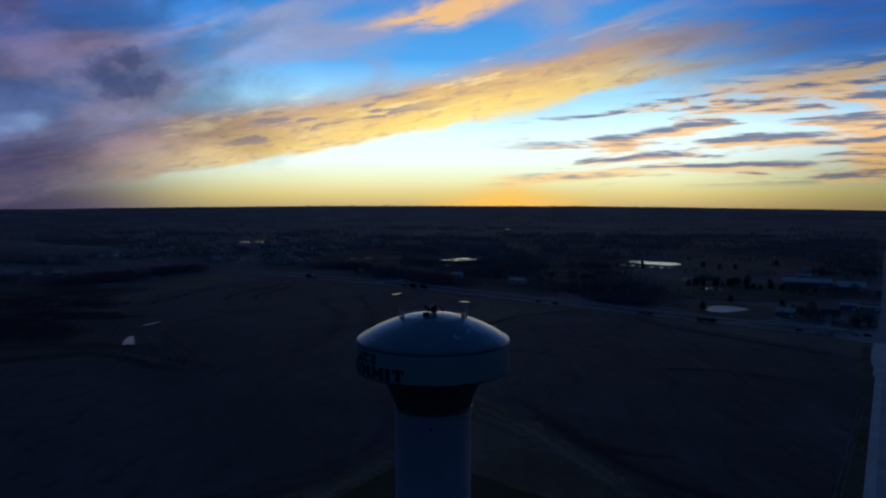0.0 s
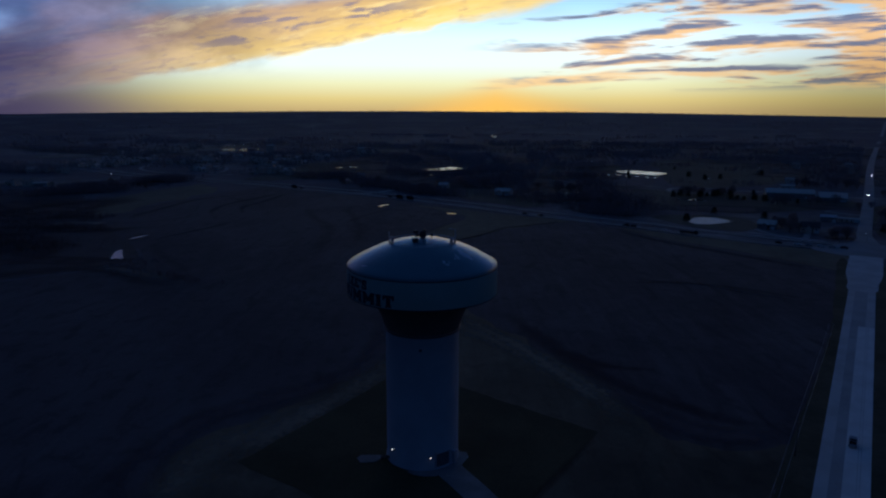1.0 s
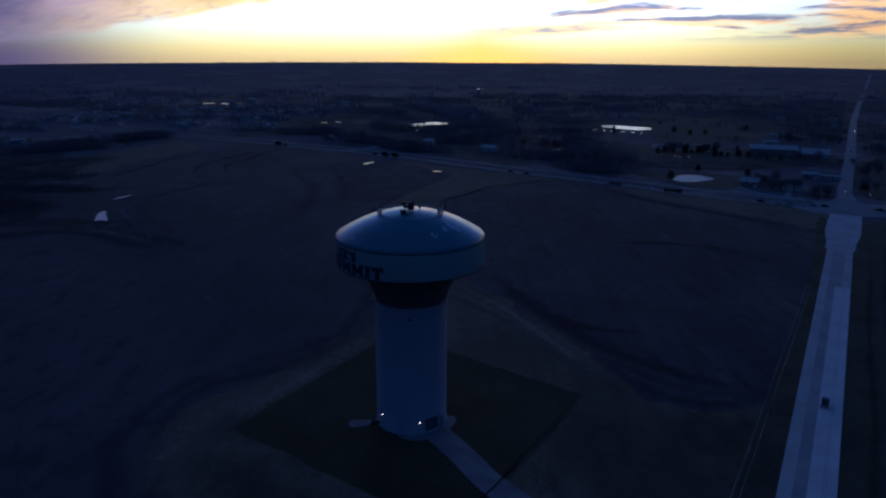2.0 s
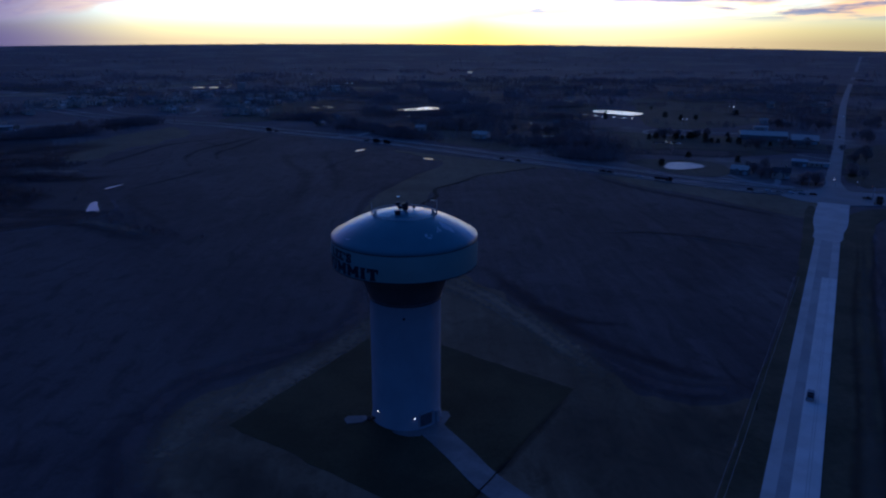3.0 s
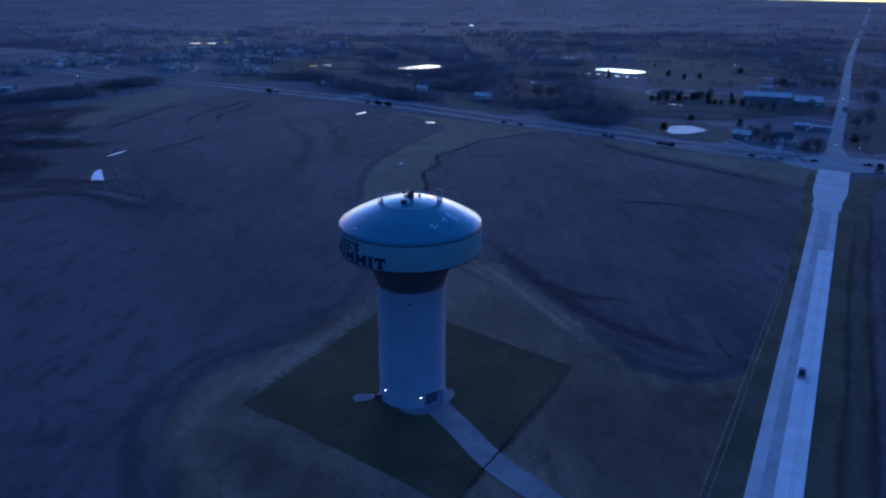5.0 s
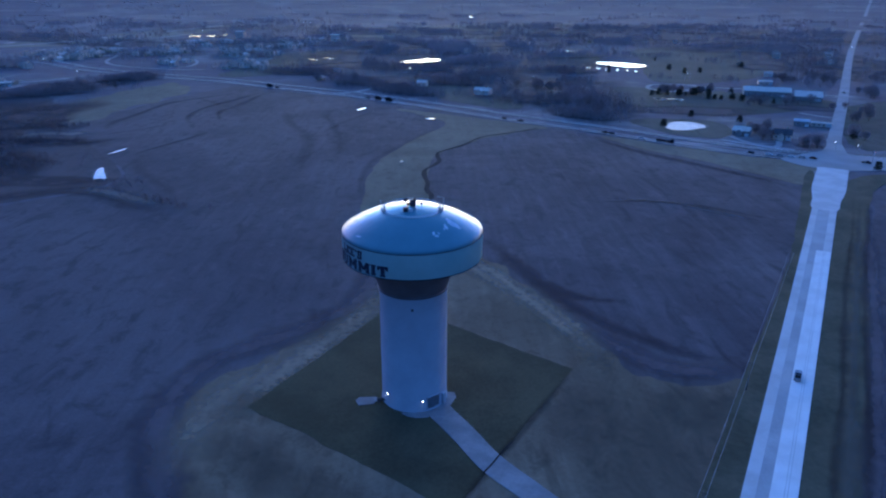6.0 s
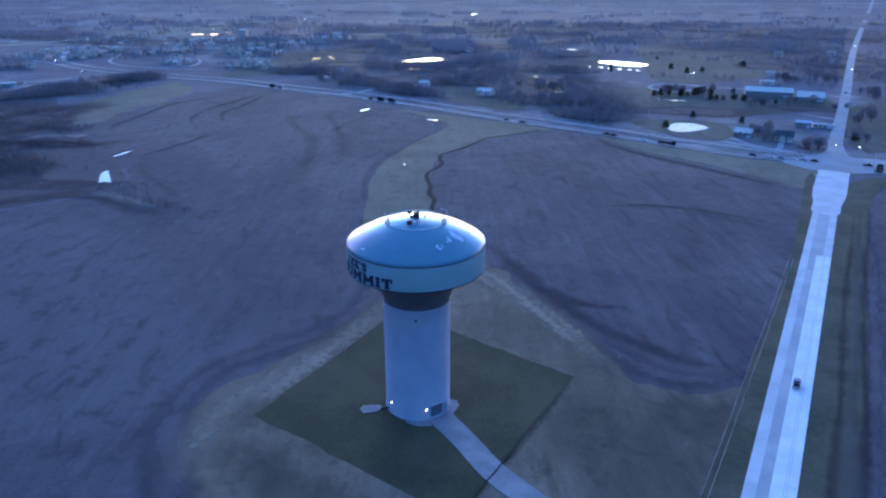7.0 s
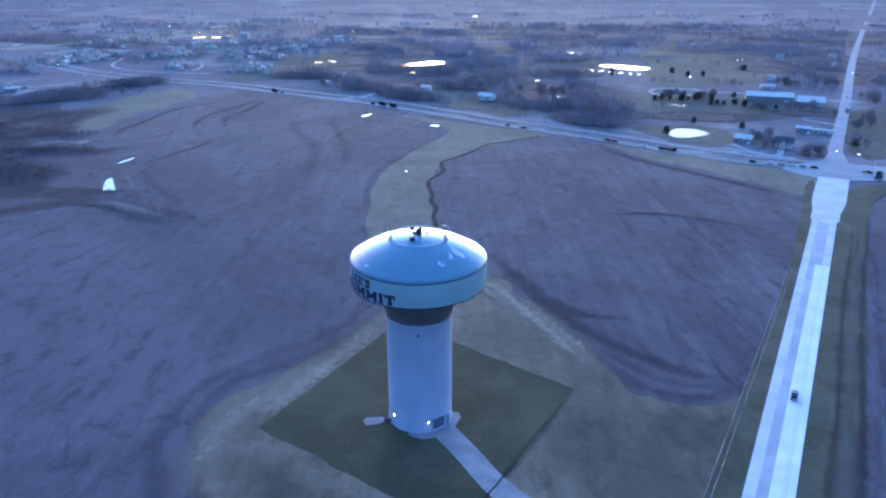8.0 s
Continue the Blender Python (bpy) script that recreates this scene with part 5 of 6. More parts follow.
def plant(kinds, x, y, size=1.0):
    src = rng.choice(kinds)
    m = pose(x, y, land(x, y), 0, 0, rng.uniform(0, 360))
    if id(src) not in used:
        used.add(id(src))
        src.scale = (size,) * 3
        src.matrix_basis = m @ Matrix.Diagonal((size, size, size, 1))
        return
    ob = copy_thing(src, m)
    ob.scale = (size,) * 3


for x, y, n, sx, sy in ((100, 440, 14, 18, 24), (110, 345, 10, 26, 18), (200, 414, 12, 22, 4), (250, 361, 9, 20, 4), (313, 482, 8, 8, 8), (344, 480, 8, 8, 8), (338, 404, 6, 8, 12), (272, 302, 4, 7, 4), (192, 262, 6, 6, 12), (205, 230, 5, 7, 3),
                        (192, 262, 3, 5, 5), (196, 270, 4, 6, 6), (-60, 470, 14, 30, 24), (-20, 432, 8, 14, 10), (30, 470, 6, 20, 14), (290, 330, 5, 14, 24), (395, 480, 6, 14, 20), (-268, 430, 7, 28, 22), (240, 250, 2, 6, 4)):
    for _ in range(n):
        plant(TREES, rng.gauss(x, sx * 0.6), rng.gauss(y, sy * 0.6), rng.uniform(0.55, 1.05))
for x, y in ((252, 655), (245, 539), (247, 546), (239, 568), (225, 723), (262, 547), (175, 548), (134, 557), (144, 286), (173, 405), (179, 408), (186, 409), (193, 405), (199, 406), (205, 411), (212, 416), (210, 388), (214, 387), (219, 387), (231, 379), (211, 183), (172, 318), (239, 251), (228, 392), (222, 420), (206, 408), (196, 410), (218, 409), (250, 370), (228, 388), (196, 300), (240, 420), (183, 582), (320, 590)):
    plant(CEDARS, x, y, rng.uniform(0.6, 1.0))
for tr in TREES + CEDARS:
    if id(tr) not in used:
        plant([tr], 150 + rng.uniform(-20, 20), 470, 0.8)


def open_ground(x, y):
    """True on roads, ponds and mown strips, where no tree stands."""
    road = abs(x - 206 - (y - 205) * 0.588) < 13
    highway = abs((x - 52) * 0.62 + (y - 314) * 0.785) < 17 and -250 < x < 230
    ponds = math.hypot(x + 8, y - 652) < 42 or math.hypot((x - 204) * 0.8, y - 612) < 40 or math.hypot(x - 157, y - 287) < 24
    return road or highway or ponds


def woodland(name, label, zones, seed, height, twig=None):
    """Far woods: many small bare trees of broad twig blades, joined as one."""
    rnd = np.random.default_rng(seed)
    verts, faces = [], []
    for cx, cy, rx, ry, turn, cnt in zones:
        ca, sa = math.cos(radians(turn)), math.sin(radians(turn))
        made = 0
        while made < cnt:
            u, v = rnd.normal(0, 0.55, 2)
            x, y = cx + ca * u * rx - sa * v * ry, cy + sa * u * rx + ca * v * ry
            made += 1
            if open_ground(x, y):
                continue
            if noise.noise(Vector((x / 60, y / 60, seed))) < (-0.12 if y < 700 else 0.05) and seed != 61 or y > 1300 and noise.noise(Vector((x / 210, y / 110, seed + 3))) < 0.02:
                continue
            h = height * rnd.uniform(0.55, 1.15)
            g = land(x, y)
            for _ in range(24):
                a, t = rnd.uniform(0, 6.283), rnd.uniform(0.1, 0.75)
                r = h * 0.34 * math.sin(math.pi * min(1.0, t + 0.2)) * rnd.uniform(0.2, 1.1)
                px, py, pz = x + r * math.cos(a), y + r * math.sin(a), g + h * t
                b, w, ln = rnd.uniform(0, 6.283), h * rnd.uniform(0.010, 0.030), h * rnd.uniform(0.14, 0.30)
                lean = rnd.uniform(-0.5, 0.9)
                i = len(verts)
                verts += [(px - w * math.cos(b), py - w * math.sin(b), pz), (px + w * math.cos(b), py + w * math.sin(b), pz),
                          (px + ln * lean * math.cos(a), py + ln * lean * math.sin(a), pz + ln)]
                faces.append((i, i + 1, i + 2))
            i = len(verts)
            verts += [(x - h * 0.02, y, g - 0.2), (x + h * 0.02, y, g - 0.2), (x, y, g + h * 0.75)]
            faces.append((i, i + 1, i + 2))
    me = bpy.data.meshes.new(name)
    me.from_pydata(verts, [], faces)
    me.materials.append(twig or M_FARTWIG)
    tagged(new(name, me), label, "woods", "", "stuff")


WOODS_NEAR = [(-113, 540, 34, 16, 0, 240), (-48, 476, 34, 18, -40, 300), (-14, 424, 34, 14, -40, 220), (108, 390, 34, 80, 12, 420), (84, 410, 30, 50, 0, 200), (100, 325, 24, 12, -40, 120), (-322, 418, 52, 16, 16, 620), (-285, 446, 40, 20, 40, 520), (-258, 490, 30, 16, 52, 360), (-300, 405, 40, 14, 20, 300), (200, 414, 24, 3.5, 10, 70), (255, 375, 26, 6, -30, 80),
              (54, 535, 34, 50, 20, 220), (128, 553, 40, 16, -10, 130), (390, 550, 26, 60, -10, 170), (340, 500, 20, 50, -20, 100), (20, 480, 40, 20, -20, 130), (110, 480, 34, 20, 0, 110), (10, 570, 50, 22, 0, 160), (-70, 600, 50, 24, 0, 150), (430, 640, 50, 70, -10, 200)]
WOODS_FAR = [(120, 700, 90, 30, 0, 420), (200, 960, 120, 40, 0, 460), (-60, 840, 100, 30, 0, 460), (300, 900, 90, 36, 10, 360), (520, 880, 130, 40, 0, 420), (-250, 850, 90, 30, -10, 260), (480, 1180, 200, 50, 0, 460), (80, 1300, 260, 50, 0, 520), (-250, 1180, 180, 40, 0, 400), (-30, 756, 89, 42, 6, 1364), (60, 800, 69, 32, 10, 704), (110, 852, 114, 37, 0, 924), (30, 640, 57, 27, 0, 396), (-130, 920, 126, 50, 0, 660), (-30, 1080, 184, 62, 0, 880), (420, 800, 103, 75, 0, 572), (650, 1020, 184, 112, 0, 880), (-560, 950, 184, 62, -30, 836), (-650, 1250, 299, 87, -20, 990),
             (-400, 740, 46, 27, 20, 264), (-310, 745, 34, 32, 0, 242), (-480, 620, 80, 32, -30, 484), (320, 1200, 252, 87, 0, 990), (0, 1560, 482, 87, 0, 1320), (800, 1500, 345, 125, 0, 990), (-400, 1380, 299, 75, 0, 990)]
def clump_zones(seed, cnt):
    """Loose groups of trees strewn over the plain beyond the highway, thick in places and open in others."""
    rnd = random.Random(seed)
    zones = []
    while len(zones) < cnt:
        y = rnd.uniform(430, 1500)
        x = rnd.uniform(-0.62, 0.66) * (y + 130)
        if y < 560 - 0.62 * x or (x > 130 and y < 640 and rnd.random() < 0.8) or noise.noise(Vector((x / 170, y / 170, 7.0))) < -0.05:
            continue
        zones.append((x, y, rnd.uniform(8, 26), rnd.uniform(4, 9), rnd.uniform(-25, 25), rnd.randint(8, 20)))
    return zones


CLUMPS = clump_zones(4, 420)
woodland("tree_clumps", "loose clumps of bare trees over the distant plain", CLUMPS, 61, 6.0)
woodland("near_woods", "brown leafless woods and brush beyond the highway", [(*zone[:5], int(zone[5] * 1.9)) for zone in WOODS_NEAR], 11, 6.5)
woodland("brush", "low brown brush along a field bank", [
    (-150, 160, 26, 6, 10, 170), (-112, 142, 30, 4, -28, 130), (-200, 203, 24, 16, 0, 150), (-206, 246, 30, 7, 0, 330), (-214, 284, 26, 8, 0, 260), (-215, 212, 30, 10, -30, 260), (-240, 228, 30, 10, 0, 220), (-242, 326, 24, 40, 0, 620), (-262, 300, 30, 26, 0, 360), (-196, 190, 24, 18, 0, 200), (-225, 258, 40, 20, 0, 300), (-250, 200, 40, 24, 0, 300)], 51, 2.4, M_BRUSHTWIG)
woodland("estate_trees", "bare garden trees between suburban houses", [(-400, 700, 60, 60, 0, 300), (-300, 730, 60, 60, 0, 320), (-215, 720, 50, 70, 0, 300), (-180, 600, 50, 24, 20, 120), (-280, 870, 90, 40, 0, 320), (-440, 640, 50, 30, -30, 160), (-330, 640, 40, 20, 0, 120)], 83, 4.6)
woodland("scattered_bushes", "low bare bushes scattered over the pastures", [
    (200, 440, 190, 160, 20, 120), (330, 620, 170, 180, 20, 110), (20, 430, 80, 60, -30, 50), (-110, 620, 120, 120, 0, 60), (300, 300, 60, 60, 0, 40), (150, 720, 160, 100, 0, 70), (-330, 600, 100, 60, -30, 80), (-300, 240, 90, 90, 0, 120)], 77, 2.6)
# the two farthest woods take the haze-lightened twigs
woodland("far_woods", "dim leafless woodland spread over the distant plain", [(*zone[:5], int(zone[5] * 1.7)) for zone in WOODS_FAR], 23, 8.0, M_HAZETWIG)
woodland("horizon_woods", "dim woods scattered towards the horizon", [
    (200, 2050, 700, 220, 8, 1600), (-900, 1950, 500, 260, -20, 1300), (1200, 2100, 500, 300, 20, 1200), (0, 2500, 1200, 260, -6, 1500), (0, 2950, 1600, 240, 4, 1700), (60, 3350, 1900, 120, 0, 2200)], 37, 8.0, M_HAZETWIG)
# litter colour is raised here too, as haze between the woods
M_WOODFLOOR = thin_cover("wide_wood_floor", (0.076, 0.066, 0.072), (0.108, 0.094, 0.098), 0.85, 0.02)
cover_patches("wood_clearing_floor", [(20, 700, 190, 230, 0), (-60, 560, 110, 70, -30), (90, 470, 90, 130, 10), (430, 640, 110, 160, -20), (330, 1000, 260, 120, 0), (-420, 860, 160, 60, -20)], 0.088, M_WOODFLOOR, "brown litter and thin growth between the woods", "woods", "stuff")
cover_patches("woodland_floor", [(x, y, rx * 1.25, ry * 1.35, turn) for x, y, rx, ry, turn, cnt in WOODS_NEAR + WOODS_FAR if math.hypot(x, y) < 1250 and cnt > 100], 0.10, M_THICKET, "dark leaf litter under the leafless woods", "woods", "stuff")


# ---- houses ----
# pale siding and shingle or pale metal roofs hold extra red against blue skylight
SIDING = [material("warmed_pale_siding", (0.80, 0.58, 0.46), (0.86, 0.66, 0.54), 0.6, 0.8, 6.0, 0.1, vary=0.15), material("tan_house_siding", (0.42, 0.34, 0.25), (0.50, 0.41, 0.31), 0.6, 0.8, 6.0, 0.1, vary=0.15),
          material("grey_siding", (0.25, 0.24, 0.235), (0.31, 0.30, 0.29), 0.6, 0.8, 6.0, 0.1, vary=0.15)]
ROOFS = [material("warmed_grey_shingles", (0.60, 0.45, 0.38), (0.70, 0.53, 0.45), 0.8, 0.85, 5.0, 0.3, vary=0.25), material("warmed_brown_shingles", (0.36, 0.24, 0.19), (0.44, 0.30, 0.24), 0.8, 0.85, 5.0, 0.3, vary=0.2),
         material("warmed_pale_metal", (0.60, 0.49, 0.41), (0.68, 0.57, 0.48), 0.5, 0.6, 4.0, 0.1, spec=0.3), material("pale_blue_metal_roof", (0.42, 0.42, 0.42), (0.50, 0.49, 0.48), 0.3, 0.4, 4.0, 0.1)]


def build_house(name, label, w, d, h, pitch, wall_mat, roof_mat, category="house", group="", windows=4, chimney=True, garage=True, wing=False):
    """A gabled house with its ridge along x and its front to the south."""
    ho = thing(name, label, category, group=group)
    rise = d / 2 * pitch
    bm = bmesh.new()
    pr = [(-d / 2, -0.2), (d / 2, -0.2), (d / 2, h), (0, h + rise), (-d / 2, h)]
    a = [bm.verts.new((-w / 2, y, z)) for y, z in pr]
    b = [bm.verts.new((w / 2, y, z)) for y, z in pr]
    bm.faces.new(a[::-1]), bm.faces.new(b)
    for i in range(5):
        bm.faces.new((a[i], a[(i + 1) % 5], b[(i + 1) % 5], b[i]))
    if wing:
        pr2 = [(-0.22 * w, -0.2), (0.1 * w, -0.2), (0.1 * w, h), (-0.06 * w, h + 0.16 * w * pitch), (-0.22 * w, h)]
        a = [bm.verts.new((x, -d / 2 - 2.6, z)) for x, z in pr2]
        b = [bm.verts.new((x, 0, z)) for x, z in pr2]
        bm.faces.new(a), bm.faces.new(b[::-1])
        for i in range(5):
            bm.faces.new((a[(i + 1) % 5], a[i], b[i], b[(i + 1) % 5]))
    bmesh.ops.recalc_face_normals(bm, faces=bm.faces)
    part("wall", bm, wall_mat, ho)
    bm = bmesh.new()
    ov = 0.45
    for s in (-1, 1):
        ln = Vector((0, s * (d / 2 + ov), h - ov * pitch)), Vector((0, 0, h + rise))
        nr = Vector((0, s * pitch, 1)).normalized() * 0.18
        vs = [bm.verts.new(Vector((x, p.y, p.z)) + o) for o in (Vector((0, 0, 0.02)), nr) for x, p in ((-w / 2 - ov, ln[0]), (w / 2 + ov, ln[0]), (w / 2 + ov, ln[1]), (-w / 2 - ov, ln[1]))]
        for f in ((0, 1, 2, 3), (7, 6, 5, 4), (0, 4, 5, 1), (1, 5, 6, 2), (2, 6, 7, 3), (3, 7, 4, 0)):
            bm.faces.new([vs[i] for i in f])
    if wing:
        for s in (-1, 1):
            mx, hw = -0.06 * w, 0.16 * w
            p0, p1 = Vector((mx + s * (hw + ov), 0, h - ov * pitch)), Vector((mx, 0, h + hw * pitch))
            nr = Vector((s * pitch, 0, 1)).normalized() * 0.18
            vs = [bm.verts.new(Vector((p.x, y, p.z)) + o) for o in (Vector((0, 0, 0.02)), nr) for y, p in ((-d / 2 - 2.6 - ov, p0), (0, p0), (0, p1), (-d / 2 - 2.6 - ov, p1))]
            for f in ((0, 1, 2, 3), (7, 6, 5, 4), (0, 4, 5, 1), (1, 5, 6, 2), (2, 6, 7, 3), (3, 7, 4, 0)):
                bm.faces.new([vs[i] for i in f])
    bmesh.ops.recalc_face_normals(bm, faces=bm.faces)
    roof = part("roof", bm, roof_mat, ho)
    if chimney:
        bm = bmesh.new()
        box(bm, (w * 0.22, d * 0.12, h + rise + 0.3), (0.8, 0.7, 1.8), 0, 0.04)
        part("chimney", bm, SIDING[1], roof)
    for k in range(windows):
        x = -w / 2 + w * (k + 0.7) / (windows + 0.4)
        for s in (-1, 1):
            bm = bmesh.new()
            box(bm, (x, s * (d / 2 + 0.03), h * 0.55), (1.15, 0.10, 1.1), 0, 0.02)
            win = part("window", bm, M_WHITEM, ho)
            bm = bmesh.new()
            box(bm, (x, s * (d / 2 + 0.07), h * 0.55), (0.92, 0.05, 0.88))
            part("pane", bm, M_GLASS, win)
    bm = bmesh.new()
    box(bm, (w * 0.12, -d / 2 - 0.04, 0.75), (0.75, 0.1, 1.6), 0, 0.02)
    part("door", bm, ROOFS[1], ho)
    if garage:
        bm = bmesh.new()
        box(bm, (w * 0.36, -d / 2 - 0.05, 0.85), (min(4.0, w * 0.24), 0.1, 1.75), 0, 0.02)
        part("garage_door", bm, M_WHITEM, ho)
    return ho


def place(ob, x, y, rz, z=0.0):
    ob.matrix_basis = pose(x, y, land(x, y) + z, 0, 0, rz)
    return ob


ROOF_DARK = material("dark_shingle_roof", (0.05, 0.05, 0.055), (0.08, 0.08, 0.085), 0.8, 0.85, 5.0, 0.3)
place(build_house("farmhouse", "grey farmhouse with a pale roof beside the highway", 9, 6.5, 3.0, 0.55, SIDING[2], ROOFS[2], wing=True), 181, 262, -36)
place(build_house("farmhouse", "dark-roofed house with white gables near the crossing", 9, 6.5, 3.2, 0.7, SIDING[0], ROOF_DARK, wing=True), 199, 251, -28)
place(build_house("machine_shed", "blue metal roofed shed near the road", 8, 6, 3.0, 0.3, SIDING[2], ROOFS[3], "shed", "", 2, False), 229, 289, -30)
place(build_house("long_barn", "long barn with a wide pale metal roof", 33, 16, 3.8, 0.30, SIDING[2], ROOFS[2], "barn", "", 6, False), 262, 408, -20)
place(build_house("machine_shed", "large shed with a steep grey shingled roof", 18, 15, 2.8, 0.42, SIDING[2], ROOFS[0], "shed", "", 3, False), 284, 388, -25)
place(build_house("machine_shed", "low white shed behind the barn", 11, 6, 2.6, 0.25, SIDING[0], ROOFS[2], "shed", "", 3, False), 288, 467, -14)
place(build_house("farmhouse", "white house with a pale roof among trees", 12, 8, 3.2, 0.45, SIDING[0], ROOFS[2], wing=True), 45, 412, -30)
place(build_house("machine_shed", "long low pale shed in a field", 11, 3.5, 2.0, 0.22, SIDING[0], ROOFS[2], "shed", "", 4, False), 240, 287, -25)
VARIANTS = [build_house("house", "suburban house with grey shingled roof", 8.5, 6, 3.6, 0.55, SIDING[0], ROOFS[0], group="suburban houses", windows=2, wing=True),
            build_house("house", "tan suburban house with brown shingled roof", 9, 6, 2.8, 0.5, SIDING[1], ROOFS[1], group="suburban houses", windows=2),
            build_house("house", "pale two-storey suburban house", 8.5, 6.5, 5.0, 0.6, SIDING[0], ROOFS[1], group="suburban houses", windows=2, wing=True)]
SPOTS = [(-83, 546), (-90, 491), (50, 736), (-158, 571), (-179, 582), (-127, 914), (-339, 464), (399, 681), (328, 613), (315, 519), (429, 622), (-2, 455), (470, 700), (350, 880), (230, 880), (520, 980)]
hr = random.Random(9)
for line, cnt in (([(-408, 650), (-386, 656), (-366, 678)], 6), ([(-418, 690), (-406, 725), (-392, 762)], 7), ([(-396, 690), (-384, 712), (-372, 745)], 6), ([(-322, 700), (-316, 735), (-300, 765)], 7), ([(-304, 715), (-286, 740)], 4), ([(-262, 640), (-250, 606)], 3),
                  ([(-246, 770), (-222, 712)], 5), ([(-206, 750), (-176, 700)], 5), ([(-200, 640), (-176, 600), (-160, 560)], 5), ([(-196, 800), (-160, 880)], 5), ([(-180, 790), (-140, 860)], 5), ([(-470, 640), (-430, 600), (-390, 560)], 6), ([(-372, 470), (-340, 458)], 3), ([(-450, 690), (-432, 735), (-410, 770)], 6), ([(-323, 720), (-300, 722), (-288, 755)], 4), ([(-336, 775), (-300, 800), (-270, 812)], 5), ([(-277, 645), (-262, 612)], 3),
                  ([(-240, 745), (-206, 690), (-180, 692)], 5), ([(-226, 800), (-190, 780), (-160, 800)], 5), ([(-330, 860), (-280, 880), (-230, 900)], 7), ([(-205, 875), (-150, 905), (-110, 915)], 6), ([(-192, 578), (-164, 602)], 3), ([(-470, 860), (-440, 900), (-420, 960)], 6)):
    pts = spline(line, False, 3)
    cnt = int(cnt * 2.1)
    for k in range(cnt):
        p = pts[int((k + 0.5) / cnt * (len(pts) - 1))]
        SPOTS.append((p.x + hr.uniform(-9, 9), p.y + hr.uniform(-14, 14)))
for i, (x, y) in enumerate(SPOTS):
    m = pose(x, y, land(x, y), 0, 0, hr.choice((-30, 60, 150, -120)) + hr.uniform(-20, 20))
    size = hr.uniform(0.68, 0.95)
    if i < 3:
        VARIANTS[i].matrix_basis = m @ Matrix.Diagonal((size, size, size, 1))
    else:
        copy_thing(VARIANTS[hr.randrange(3)], m).scale = (size,) * 3

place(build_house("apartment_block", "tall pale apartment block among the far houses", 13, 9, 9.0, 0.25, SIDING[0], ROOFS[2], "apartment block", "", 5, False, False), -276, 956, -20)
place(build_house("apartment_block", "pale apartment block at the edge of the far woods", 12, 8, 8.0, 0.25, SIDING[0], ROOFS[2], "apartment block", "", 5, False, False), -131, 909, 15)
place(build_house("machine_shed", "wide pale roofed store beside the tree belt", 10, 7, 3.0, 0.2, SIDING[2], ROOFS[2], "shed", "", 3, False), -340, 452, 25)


# ---- vehicles ----
def paint(name, c, rough=0.6):
    return material(name, c, tuple(v * 1.15 for v in c), 1.0, rough, 9.0, 0.0, fine_amt=0.05, spec=0.0)


P_TAIL = paint("red_tail_lens", (0.09, 0.012, 0.012))


